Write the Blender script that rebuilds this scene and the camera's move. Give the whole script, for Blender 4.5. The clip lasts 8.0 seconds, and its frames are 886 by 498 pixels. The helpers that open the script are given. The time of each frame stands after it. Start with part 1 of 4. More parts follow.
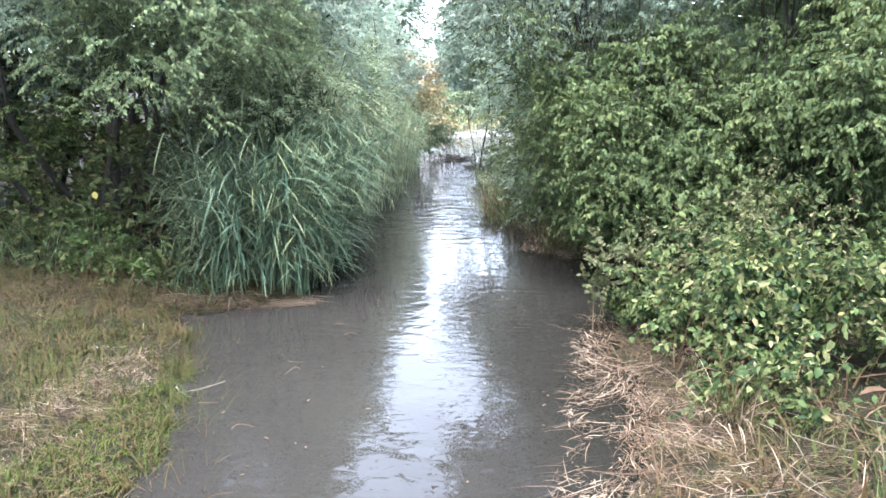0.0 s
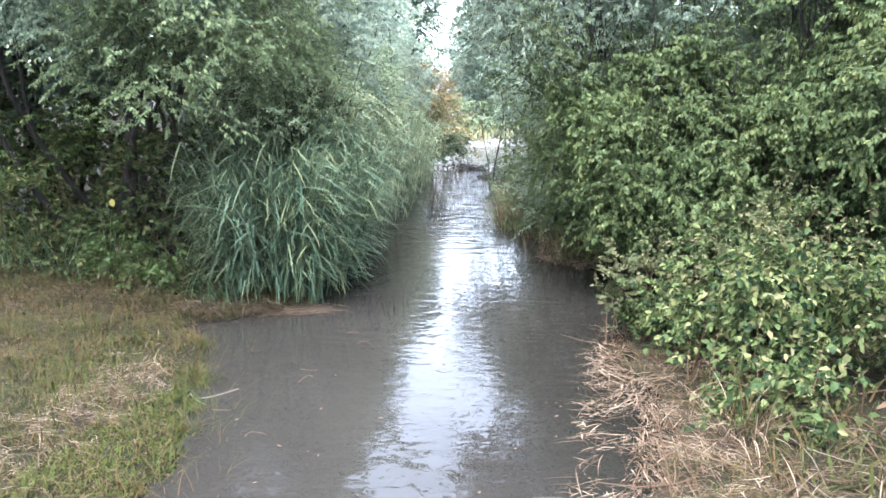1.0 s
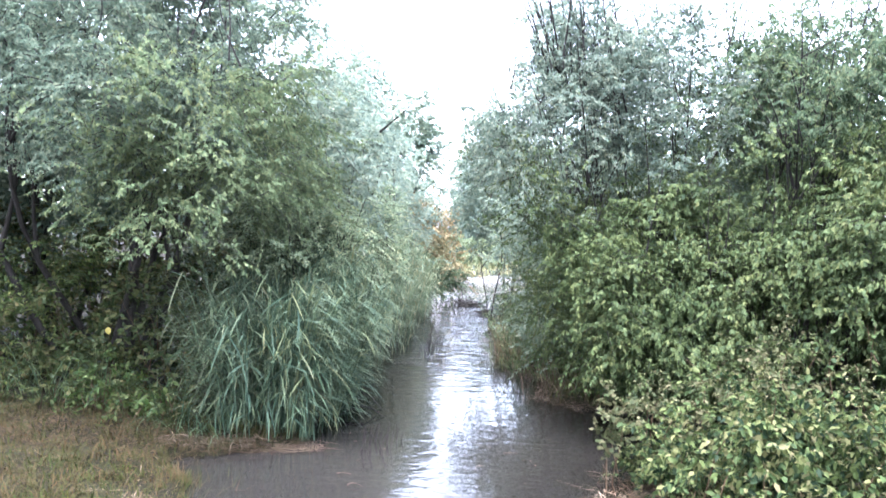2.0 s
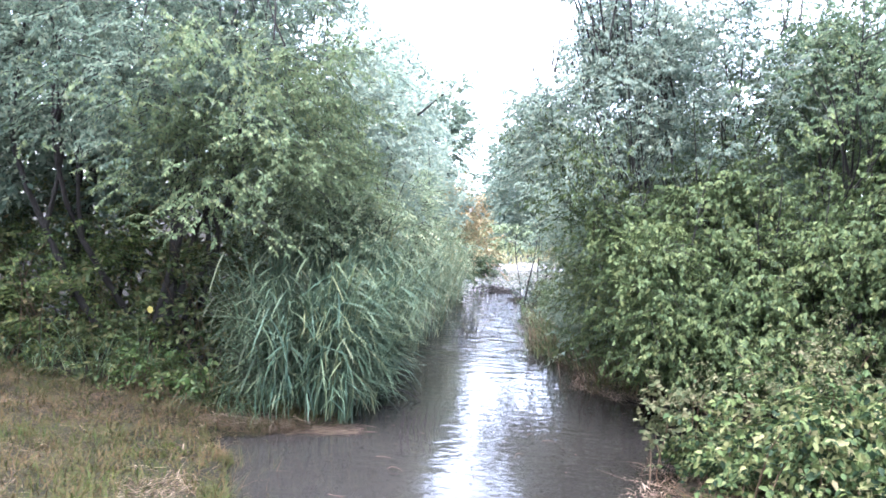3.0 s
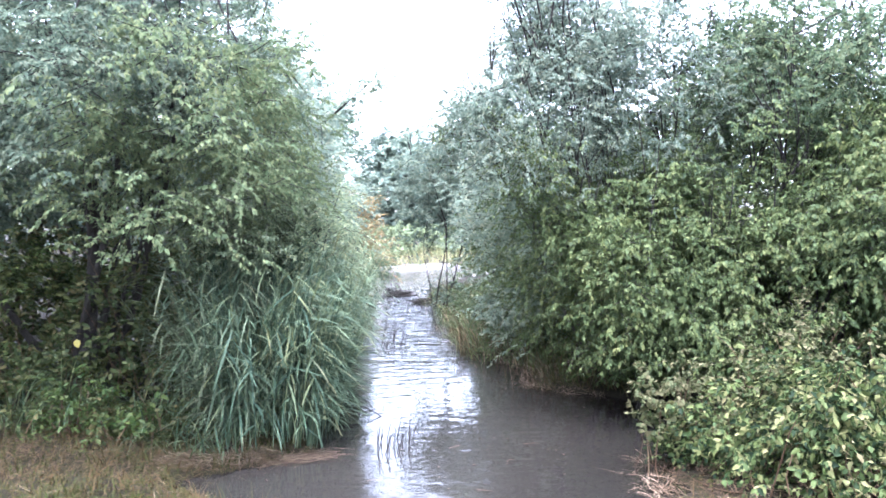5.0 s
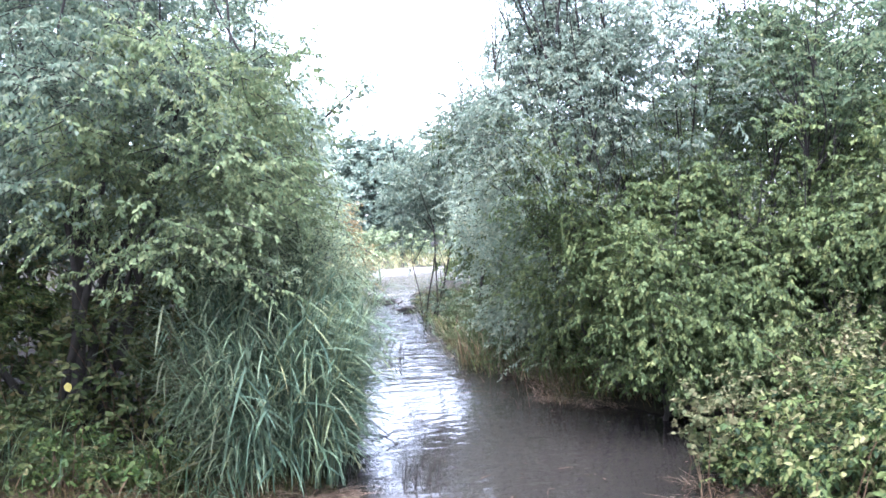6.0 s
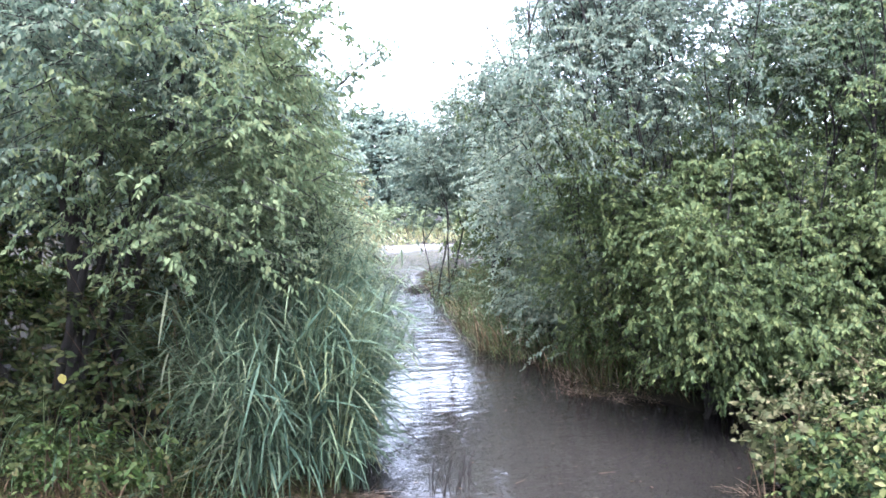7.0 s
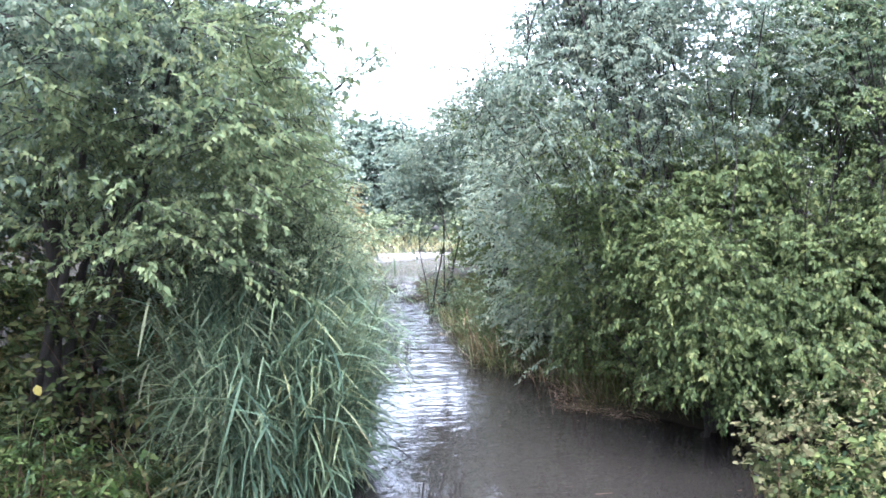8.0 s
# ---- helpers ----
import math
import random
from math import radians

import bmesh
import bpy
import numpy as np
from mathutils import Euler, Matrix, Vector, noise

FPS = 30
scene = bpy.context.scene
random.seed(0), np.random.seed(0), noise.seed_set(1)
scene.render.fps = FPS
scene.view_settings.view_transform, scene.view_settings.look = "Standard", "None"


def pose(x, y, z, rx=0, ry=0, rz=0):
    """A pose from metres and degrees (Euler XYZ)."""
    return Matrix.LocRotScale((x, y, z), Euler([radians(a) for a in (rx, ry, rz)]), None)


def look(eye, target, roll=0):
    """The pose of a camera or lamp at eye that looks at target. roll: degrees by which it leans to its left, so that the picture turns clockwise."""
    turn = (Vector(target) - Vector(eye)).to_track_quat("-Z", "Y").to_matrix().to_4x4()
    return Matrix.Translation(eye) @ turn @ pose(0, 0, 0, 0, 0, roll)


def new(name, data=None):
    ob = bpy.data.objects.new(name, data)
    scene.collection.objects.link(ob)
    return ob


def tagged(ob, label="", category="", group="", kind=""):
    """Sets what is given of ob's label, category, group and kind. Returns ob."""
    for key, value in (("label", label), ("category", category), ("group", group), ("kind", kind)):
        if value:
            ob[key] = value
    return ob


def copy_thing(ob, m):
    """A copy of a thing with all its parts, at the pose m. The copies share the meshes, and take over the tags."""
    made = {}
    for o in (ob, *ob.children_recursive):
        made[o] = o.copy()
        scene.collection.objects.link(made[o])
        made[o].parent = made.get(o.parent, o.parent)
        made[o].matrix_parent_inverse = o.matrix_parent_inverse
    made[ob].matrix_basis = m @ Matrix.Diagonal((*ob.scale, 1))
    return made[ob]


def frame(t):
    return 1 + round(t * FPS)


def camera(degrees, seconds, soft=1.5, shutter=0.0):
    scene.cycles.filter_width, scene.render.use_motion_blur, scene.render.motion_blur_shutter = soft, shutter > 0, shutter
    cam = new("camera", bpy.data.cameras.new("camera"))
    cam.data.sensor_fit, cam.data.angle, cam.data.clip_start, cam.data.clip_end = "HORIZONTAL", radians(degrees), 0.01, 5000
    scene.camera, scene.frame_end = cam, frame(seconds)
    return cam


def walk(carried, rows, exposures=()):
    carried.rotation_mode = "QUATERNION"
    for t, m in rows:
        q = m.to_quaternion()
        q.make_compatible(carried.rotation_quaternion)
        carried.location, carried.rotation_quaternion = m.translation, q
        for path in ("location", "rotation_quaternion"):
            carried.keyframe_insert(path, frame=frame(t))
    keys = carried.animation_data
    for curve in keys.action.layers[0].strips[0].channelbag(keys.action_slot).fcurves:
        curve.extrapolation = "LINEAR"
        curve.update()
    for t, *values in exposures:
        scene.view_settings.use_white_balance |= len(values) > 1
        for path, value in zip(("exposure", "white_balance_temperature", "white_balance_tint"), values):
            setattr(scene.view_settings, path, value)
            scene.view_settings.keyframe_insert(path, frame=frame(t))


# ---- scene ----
cam = camera(63.5, 8.0, soft=1.6, shutter=0.25)
PATH = [
    (0, (0.242, 0.231, 1.57), (0.183, 2.183, 1.139), -0.0),
    (0.5, (0.243, 0.225, 1.572), (0.179, 2.178, 1.146), -0.1),
    (1, (0.239, 0.222, 1.577), (0.144, 2.178, 1.17), 0.2),
    (1.5, (0.238, 0.219, 1.589), (0.19, 2.2, 1.323), 0.8),
    (2, (0.239, 0.22, 1.593), (0.141, 2.217, 1.558), 1.7),
    (2.2, (0.218, 0.218, 1.594), (0.119, 2.215, 1.59), 1.9),
    (3.3, (0.12, 0.291, 1.568), (-0.116, 2.275, 1.475), 2.2),
    (3.5, (0.106, 0.291, 1.566), (-0.163, 2.272, 1.488), 1.8),
    (4, (-0.076, 0.308, 1.565), (-0.106, 2.308, 1.538), -0.1),
    (4.5, (-0.34, 0.343, 1.542), (-0.299, 2.343, 1.533), 1.1),
    (5, (-0.639, 0.506, 1.572), (-0.428, 2.494, 1.508), -0.4),
    (5.2, (-0.747, 0.578, 1.589), (-0.467, 2.557, 1.538), -0.8),
    (6.3, (-1.016, 1.055, 1.696), (-0.707, 3.03, 1.612), -3.1),
    (6.5, (-1.058, 1.166, 1.692), (-0.73, 3.136, 1.587), -2.9),
    (7, (-1.101, 1.392, 1.715), (-0.796, 3.364, 1.581), -1.9),
    (7.5, (-1.057, 1.497, 1.725), (-0.804, 3.478, 1.616), -2.1),
    (8, (-1.053, 1.534, 1.721), (-0.74, 3.507, 1.609), -1.2),
]
walk(cam, [(t, look(eye, target, roll)) for t, eye, target, roll in PATH], [(0.0, 4.10, 5900, 11), (1.0, 4.08, 5900, 11), (2.0, 4.20, 5740, 17), (5.2, 4.26, 5630, 20), (6.5, 4.10, 5690, 20), (8.0, 4.06, 5760, 17)])

# ---------------------------------------------------------------- light
world = bpy.data.worlds.new("overcast_sky")
scene.world = world
world.use_nodes = True
wt = world.node_tree
wt.nodes.clear()
w_out = wt.nodes.new("ShaderNodeOutputWorld")
w_bg = wt.nodes.new("ShaderNodeBackground")
w_sky = wt.nodes.new("ShaderNodeTexSky")
w_sky.sky_type, w_sky.sun_disc = "NISHITA", False
w_sky.sun_elevation, w_sky.sun_rotation = radians(72), radians(211)
w_sky.air_density, w_sky.dust_density, w_sky.ozone_density = 1.0, 4.0, 1.0
w_hs = wt.nodes.new("ShaderNodeHueSaturation")
w_hs.inputs["Saturation"].default_value = 0.45
wt.links.new(w_sky.outputs["Color"], w_hs.inputs["Color"])
wt.links.new(w_hs.outputs["Color"], w_bg.inputs["Color"])
w_bg.inputs["Strength"].default_value = 0.15
wt.links.new(w_bg.outputs["Background"], w_out.inputs["Surface"])

sun_data = bpy.data.lights.new("sun", "SUN")
sun_data.energy, sun_data.angle, sun_data.color = 0.5, radians(40), (1.0, 0.98, 0.95)
sun = new("sun", sun_data)
sun.matrix_world = look((-3, -5, 18), (0, 0, 0))

# ---------------------------------------------------------------- materials


def nodes_of(name):
    mat = bpy.data.materials.new(name)
    mat.use_nodes = True
    nt = mat.node_tree
    return mat, nt, nt.nodes["Principled BSDF"]


def ramp(nt, stops):
    r = nt.nodes.new("ShaderNodeValToRGB")
    e = r.color_ramp.elements
    while len(e) < len(stops):
        e.new(0.5)
    for el, (p, c) in zip(e, stops):
        el.position, el.color = p, (*c, 1)
    return r


def noise_tex(nt, scale, detail=4.0, rough=0.6, vec=None, stretch=None):
    n = nt.nodes.new("ShaderNodeTexNoise")
    n.inputs["Scale"].default_value = scale
    n.inputs["Detail"].default_value = detail
    n.inputs["Roughness"].default_value = rough
    if vec is not None:
        src = vec
        if stretch:
            mp = nt.nodes.new("ShaderNodeMapping")
            mp.inputs["Scale"].default_value = stretch
            nt.links.new(vec, mp.inputs["Vector"])
            src = mp.outputs["Vector"]
        nt.links.new(src, n.inputs["Vector"])
    return n


def position(nt):
    return nt.nodes.new("ShaderNodeNewGeometry").outputs["Position"]


def leafy(name, stops, rough=0.42, through_light=0.25, patch=0.5, single=False, gloss=0.5):
    """Leaves: a colour for each leaf, drifting from patch to patch, thin enough to let light through."""
    mat, nt, b = nodes_of(name)
    geo = nt.nodes.new("ShaderNodeNewGeometry")
    if single:
        rnd = nt.nodes.new("ShaderNodeObjectInfo").outputs["Random"]
    else:
        rnd = geo.outputs["Random Per Island"]
    n = noise_tex(nt, 1.3, 3.0, 0.6, geo.outputs["Position"])
    mix = nt.nodes.new("ShaderNodeMix")
    mix.data_type = "FLOAT"
    mix.inputs[0].default_value = patch
    nt.links.new(rnd, mix.inputs[2])
    nt.links.new(n.outputs["Fac"], mix.inputs[3])
    r = ramp(nt, stops)
    nt.links.new(mix.outputs[0], r.inputs["Fac"])
    spots = noise_tex(nt, 60.0, 3.0, 0.6, geo.outputs["Position"])
    sp = nt.nodes.new("ShaderNodeMapRange")
    sp.inputs[1].default_value, sp.inputs[2].default_value = 0.3, 0.7
    sp.inputs[3].default_value, sp.inputs[4].default_value = 0.84, 1.13
    nt.links.new(spots.outputs["Fac"], sp.inputs[0])
    mul = nt.nodes.new("ShaderNodeVectorMath")
    mul.operation = "SCALE"
    nt.links.new(r.outputs["Color"], mul.inputs[0])
    nt.links.new(sp.outputs[0], mul.inputs["Scale"])
    nt.links.new(mul.outputs[0], b.inputs["Base Color"])
    b.inputs["Roughness"].default_value = rough
    b.inputs["Specular IOR Level"].default_value = gloss
    tr = nt.nodes.new("ShaderNodeBsdfTranslucent")
    nt.links.new(mul.outputs[0], tr.inputs["Color"])
    sh = nt.nodes.new("ShaderNodeMixShader")
    sh.inputs[0].default_value = through_light
    nt.links.new(b.outputs[0], sh.inputs[1])
    nt.links.new(tr.outputs[0], sh.inputs[2])
    nt.links.new(sh.outputs[0], nt.nodes["Material Output"].inputs["Surface"])
    return mat


def rough_stuff(name, stops, scale, rough=0.85, bump=0.4, stretch=None):
    mat, nt, b = nodes_of(name)
    p = position(nt)
    big = noise_tex(nt, scale, 5.0, 0.65, p, stretch)
    fine = noise_tex(nt, scale * 14, 4.0, 0.7, p, stretch)
    mix = nt.nodes.new("ShaderNodeMix")
    mix.data_type = "FLOAT"
    mix.inputs[0].default_value = 0.4
    nt.links.new(big.outputs["Fac"], mix.inputs[2])
    nt.links.new(fine.outputs["Fac"], mix.inputs[3])
    r = ramp(nt, stops)
    nt.links.new(mix.outputs[0], r.inputs["Fac"])
    nt.links.new(r.outputs["Color"], b.inputs["Base Color"])
    b.inputs["Roughness"].default_value = rough
    bp = nt.nodes.new("ShaderNodeBump")
    bp.inputs["Strength"].default_value = bump
    bp.inputs["Distance"].default_value = 0.02
    nt.links.new(fine.outputs["Fac"], bp.inputs["Height"])
    nt.links.new(bp.outputs["Normal"], b.inputs["Normal"])
    return mat


def water_material():
    """Silty flood water: ripples run across the flow and grow where it speeds up beyond the reeds."""
    mat, nt, b = nodes_of("muddy_water")
    p = position(nt)
    silt = noise_tex(nt, 0.5, 4.0, 0.55, p)
    r = ramp(nt, [(0.3, (0.0160, 0.0149, 0.0134)), (0.7, (0.0242, 0.0224, 0.0200))])
    nt.links.new(silt.outputs["Fac"], r.inputs["Fac"])
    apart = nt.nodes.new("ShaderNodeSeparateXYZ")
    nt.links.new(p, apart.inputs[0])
    # base colour darkens to the right: the sallows' dark reflection is put into it
    pool_dim = nt.nodes.new("ShaderNodeMapRange")
    pool_dim.inputs[1].default_value, pool_dim.inputs[2].default_value = -0.4, 1.0
    pool_dim.inputs[3].default_value, pool_dim.inputs[4].default_value = 0.84, 0.46
    nt.links.new(apart.outputs["X"], pool_dim.inputs[0])
    dimmed = nt.nodes.new("ShaderNodeVectorMath")
    dimmed.operation = "SCALE"
    nt.links.new(r.outputs["Color"], dimmed.inputs[0])
    nt.links.new(pool_dim.outputs[0], dimmed.inputs["Scale"])
    nt.links.new(dimmed.outputs[0], b.inputs["Base Color"])
    b.inputs["Roughness"].default_value = 0.005
    b.inputs["Specular IOR Level"].default_value = 0.58
    b.inputs["IOR"].default_value = 1.33
    sep = nt.nodes.new("ShaderNodeSeparateXYZ")
    nt.links.new(p, sep.inputs[0])
    grow = nt.nodes.new("ShaderNodeMapRange")
    grow.inputs[1].default_value, grow.inputs[2].default_value = 6.6, 12.0
    grow.inputs[3].default_value, grow.inputs[4].default_value = 0.02, 1.15
    grow.interpolation_type = "SMOOTHSTEP"
    nt.links.new(sep.outputs["Y"], grow.inputs[0])
    swell = nt.nodes.new("ShaderNodeMapRange")
    swell.inputs[1].default_value, swell.inputs[2].default_value = 16.5, 20.5
    swell.inputs[3].default_value, swell.inputs[4].default_value = 1.0, 0.35
    nt.links.new(sep.outputs["Y"], swell.inputs[0])
    run = nt.nodes.new("ShaderNodeMath")
    run.operation = "MULTIPLY"
    nt.links.new(grow.outputs[0], run.inputs[0])
    nt.links.new(swell.outputs[0], run.inputs[1])
    ripple = noise_tex(nt, 1.0, 2.0, 0.4, p, (2.0, 5.0, 1.0))
    ripple.inputs["Distortion"].default_value = 1.2
    wavelet = noise_tex(nt, 1.0, 0.0, 0.4, p, (4.5, 8.0, 1.0))
    wavelet.inputs["Distortion"].default_value = 0.5
    small = noise_tex(nt, 1.0, 0.0, 0.5, p, (11.0, 17.0, 1.0))
    small.inputs["Distortion"].default_value = 0.8
    m1 = nt.nodes.new("ShaderNodeMath")
    m1.operation = "MULTIPLY"
    nt.links.new(ripple.outputs["Fac"], m1.inputs[0])
    nt.links.new(run.outputs[0], m1.inputs[1])
    m3 = nt.nodes.new("ShaderNodeMath")
    m3.operation = "MULTIPLY_ADD"
    nt.links.new(wavelet.outputs["Fac"], m3.inputs[0])
    m3.inputs[1].default_value = 0.06
    nt.links.new(m1.outputs[0], m3.inputs[2])
    m2 = nt.nodes.new("ShaderNodeMath")
    m2.operation = "MULTIPLY_ADD"
    nt.links.new(small.outputs["Fac"], m2.inputs[0])
    m2.inputs[1].default_value = 0.026
    nt.links.new(m3.outputs[0], m2.inputs[2])
    bp = nt.nodes.new("ShaderNodeBump")
    bp.inputs["Strength"].default_value = 1.0
    bp.inputs["Distance"].default_value = 0.05
    nt.links.new(m2.outputs[0], bp.inputs["Height"])
    nt.links.new(bp.outputs["Normal"], b.inputs["Normal"])
    return mat


# sky haze is put into the willow greys: lifted, bluer dark stops
WILLOW = leafy("grey_willow_leaf", [(0.2, (0.065, 0.096, 0.073)), (0.45, (0.103, 0.138, 0.105)), (0.68, (0.141, 0.169, 0.125)), (0.84, (0.184, 0.199, 0.126))], 0.65, 0.60, 0.45, False, 0.15)
OLIVE = leafy("olive_willow_leaf", [(0.2, (0.031, 0.055, 0.030)), (0.45, (0.057, 0.087, 0.046)), (0.68, (0.083, 0.110, 0.057)), (0.84, (0.123, 0.138, 0.063))], 0.62, 0.60, 0.45, False, 0.15)
# lighter copy of WILLOW: haze beside the sky gap is put into it
HAZED_WILLOW = leafy("hazed_willow_leaf", [(0.2, (0.116, 0.158, 0.128)), (0.45, (0.167, 0.213, 0.165)), (0.68, (0.214, 0.251, 0.183)), (0.86, (0.268, 0.281, 0.187))], 0.65, 0.60, 0.45, False, 0.15)
# low crown leaves, free of the haze tint in the greyer willow colours
LOW_WILLOW = leafy("low_willow_leaf", [(0.2, (0.059, 0.087, 0.044)), (0.45, (0.087, 0.116, 0.058)), (0.68, (0.108, 0.132, 0.064)), (0.86, (0.132, 0.144, 0.065))], 0.65, 0.48, 0.45, False, 0.06)
# darker copy of WILLOW: shade on the left bank is put into its colour
DUSKY = leafy("dusky_willow_leaf", [(0.2, (0.050, 0.076, 0.055)), (0.45, (0.081, 0.111, 0.079)), (0.68, (0.114, 0.140, 0.097)), (0.86, (0.147, 0.162, 0.098))], 0.65, 0.60, 0.45, False, 0.06)
# light green shrub leaves, raised further to paint in the haze
FEATHER = leafy("hazed_shrub_leaf", [(0.2, (0.097, 0.133, 0.081)), (0.45, (0.172, 0.219, 0.131)), (0.68, (0.242, 0.285, 0.165)), (0.86, (0.315, 0.328, 0.182))], 0.62, 0.45, 0.4, False, 0.15)
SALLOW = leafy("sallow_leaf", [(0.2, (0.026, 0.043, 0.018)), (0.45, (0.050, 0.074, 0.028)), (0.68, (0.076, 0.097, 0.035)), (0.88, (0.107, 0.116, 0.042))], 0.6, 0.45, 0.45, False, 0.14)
FAR_LEAF = leafy("distant_leaf", [(0.15, (0.049, 0.078, 0.062)), (0.5, (0.086, 0.121, 0.095)), (0.85, (0.132, 0.159, 0.111))], 0.6, 0.3, 0.5, False, 0.2)
FAR_LIGHT = leafy("distant_shrub_leaf", [(0.15, (0.070, 0.100, 0.056)), (0.5, (0.115, 0.150, 0.080)), (0.85, (0.165, 0.185, 0.095))], 0.6, 0.3, 0.5, False, 0.2)
AUTUMN = leafy("turning_leaf", [(0.15, (0.085, 0.086, 0.036)), (0.48, (0.140, 0.120, 0.048)), (0.76, (0.206, 0.129, 0.056)), (0.96, (0.275, 0.157, 0.068))], 0.6, 0.4)
BRAMBLE = leafy("bramble_leaf", [(0.18, (0.009, 0.019, 0.008)), (0.40, (0.033, 0.053, 0.018)), (0.62, (0.063, 0.084, 0.027)), (0.82, (0.108, 0.113, 0.046)), (0.92, (0.151, 0.138, 0.073)), (0.98, (0.093, 0.053, 0.033))], 0.6, 0.38, 0.2, False, 0.1)
BRAMBLE_ONE = leafy("bramble_single_leaf", [(0.15, (0.015, 0.030, 0.012)), (0.40, (0.041, 0.067, 0.023)), (0.65, (0.072, 0.095, 0.035)), (0.85, (0.127, 0.130, 0.060)), (0.97, (0.102, 0.063, 0.036))], 0.6, 0.38, 0.3, True, 0.12)
YELLOW = leafy("yellow_leaf", [(0.2, (0.21, 0.18, 0.035)), (0.8, (0.30, 0.25, 0.06))], 0.5, 0.35)
REED = leafy("reed_blade", [(0.18, (0.029, 0.052, 0.031)), (0.42, (0.066, 0.103, 0.061)), (0.64, (0.111, 0.153, 0.089)), (0.80, (0.145, 0.167, 0.082)), (0.96, (0.203, 0.170, 0.090))], 0.6, 0.35, 0.3, False, 0.12)
REED_ONE = leafy("reed_single_blade", [(0.18, (0.026, 0.048, 0.032)), (0.42, (0.059, 0.096, 0.063)), (0.64, (0.095, 0.139, 0.091)), (0.80, (0.120, 0.150, 0.088)), (0.96, (0.174, 0.152, 0.090))], 0.6, 0.35, 0.3, True, 0.12)
# REED lightened for the far strip, with the haze put into its colour
HAZED_REED = leafy("hazed_reed_blade", [(0.18, (0.059, 0.087, 0.053)), (0.42, (0.118, 0.159, 0.096)), (0.64, (0.177, 0.220, 0.129)), (0.85, (0.260, 0.246, 0.132))], 0.6, 0.4, 0.3, False, 0.1)
# olive landward reeds; shade of the hollow is darkened into both these colours
SHADED_REED = leafy("shaded_reed_blade", [(0.15, (0.020, 0.032, 0.018)), (0.45, (0.038, 0.052, 0.030)), (0.75, (0.060, 0.070, 0.042)), (0.98, (0.095, 0.088, 0.056))], 0.65, 0.3, 0.3, True, 0.1)
SHADED_REED_BED = leafy("shaded_reed_bed_blade", [(0.15, (0.026, 0.042, 0.022)), (0.45, (0.049, 0.068, 0.037)), (0.75, (0.079, 0.096, 0.054)), (0.98, (0.120, 0.118, 0.068))], 0.65, 0.3, 0.3, False, 0.1)
WEED = leafy("bank_weed_leaf", [(0.2, (0.016, 0.025, 0.009)), (0.45, (0.030, 0.046, 0.014)), (0.68, (0.057, 0.063, 0.022)), (0.85, (0.095, 0.074, 0.033))], 0.6, 0.3, 0.4, False, 0.15)
LIGHT_WEED = leafy("fresh_weed_leaf", [(0.2, (0.018, 0.040, 0.009)), (0.5, (0.037, 0.066, 0.015)), (0.85, (0.072, 0.094, 0.025))], 0.55, 0.35, 0.3, False, 0.25)
GRASS = leafy("bank_grass", [(0.25, (0.018, 0.030, 0.006)), (0.40, (0.032, 0.039, 0.011)), (0.54, (0.044, 0.037, 0.015)), (0.74, (0.063, 0.039, 0.019))], 0.75, 0.25, 0.55, False, 0.1)
UNDER = leafy("shaded_herb_leaf", [(0.2, (0.024, 0.044, 0.015)), (0.45, (0.054, 0.079, 0.025)), (0.7, (0.095, 0.116, 0.038)), (0.92, (0.169, 0.158, 0.054))], 0.6, 0.4, 0.4, False, 0.1)
FRESH = leafy("fresh_bank_grass", [(0.2, (0.021, 0.037, 0.005)), (0.5, (0.038, 0.054, 0.009)), (0.8, (0.065, 0.066, 0.016))], 0.7, 0.3, 0.4, False, 0.1)
HERB = leafy("shore_herb", [(0.2, (0.030, 0.050, 0.023)), (0.5, (0.057, 0.081, 0.038)), (0.8, (0.092, 0.103, 0.058)), (0.97, (0.112, 0.080, 0.053))], 0.65, 0.35, 0.3, False, 0.1)
GRAVEL = rough_stuff("pale_gravel", [(0.3, (0.045, 0.043, 0.040)), (0.7, (0.095, 0.091, 0.085))], 5.0, 0.85, 0.5)
STRAW = leafy("dry_straw", [(0.18, (0.025, 0.017, 0.011)), (0.42, (0.066, 0.046, 0.031)), (0.66, (0.122, 0.090, 0.063)), (0.90, (0.210, 0.170, 0.124))], 0.75, 0.15, 0.15, False, 0.1)
DEADSTEM = leafy("dead_stem", [(0.2, (0.025, 0.016, 0.009)), (0.5, (0.056, 0.035, 0.021)), (0.82, (0.107, 0.076, 0.046))], 0.75, 0.1, 0.35, False, 0.12)
MEADOW = leafy("meadow_grass", [(0.2, (0.090, 0.110, 0.045)), (0.5, (0.155, 0.160, 0.070)), (0.8, (0.240, 0.200, 0.100))], 0.7, 0.25, 0.5)
BARK = rough_stuff("wet_bark", [(0.3, (0.008, 0.007, 0.006)), (0.55, (0.017, 0.015, 0.013)), (0.8, (0.034, 0.031, 0.026))], 6.0, 0.75, 0.8, (1.0, 1.0, 0.25))
SOIL = rough_stuff("bank_soil", [(0.3, (0.0050, 0.0045, 0.0025)), (0.5, (0.0095, 0.0080, 0.0045)), (0.7, (0.0120, 0.0125, 0.0050))], 2.2, 0.9, 0.7)
SOIL.node_tree.nodes["Principled BSDF"].inputs["Specular IOR Level"].default_value = 0.12
BARK.node_tree.nodes["Principled BSDF"].inputs["Specular IOR Level"].default_value = 0.15
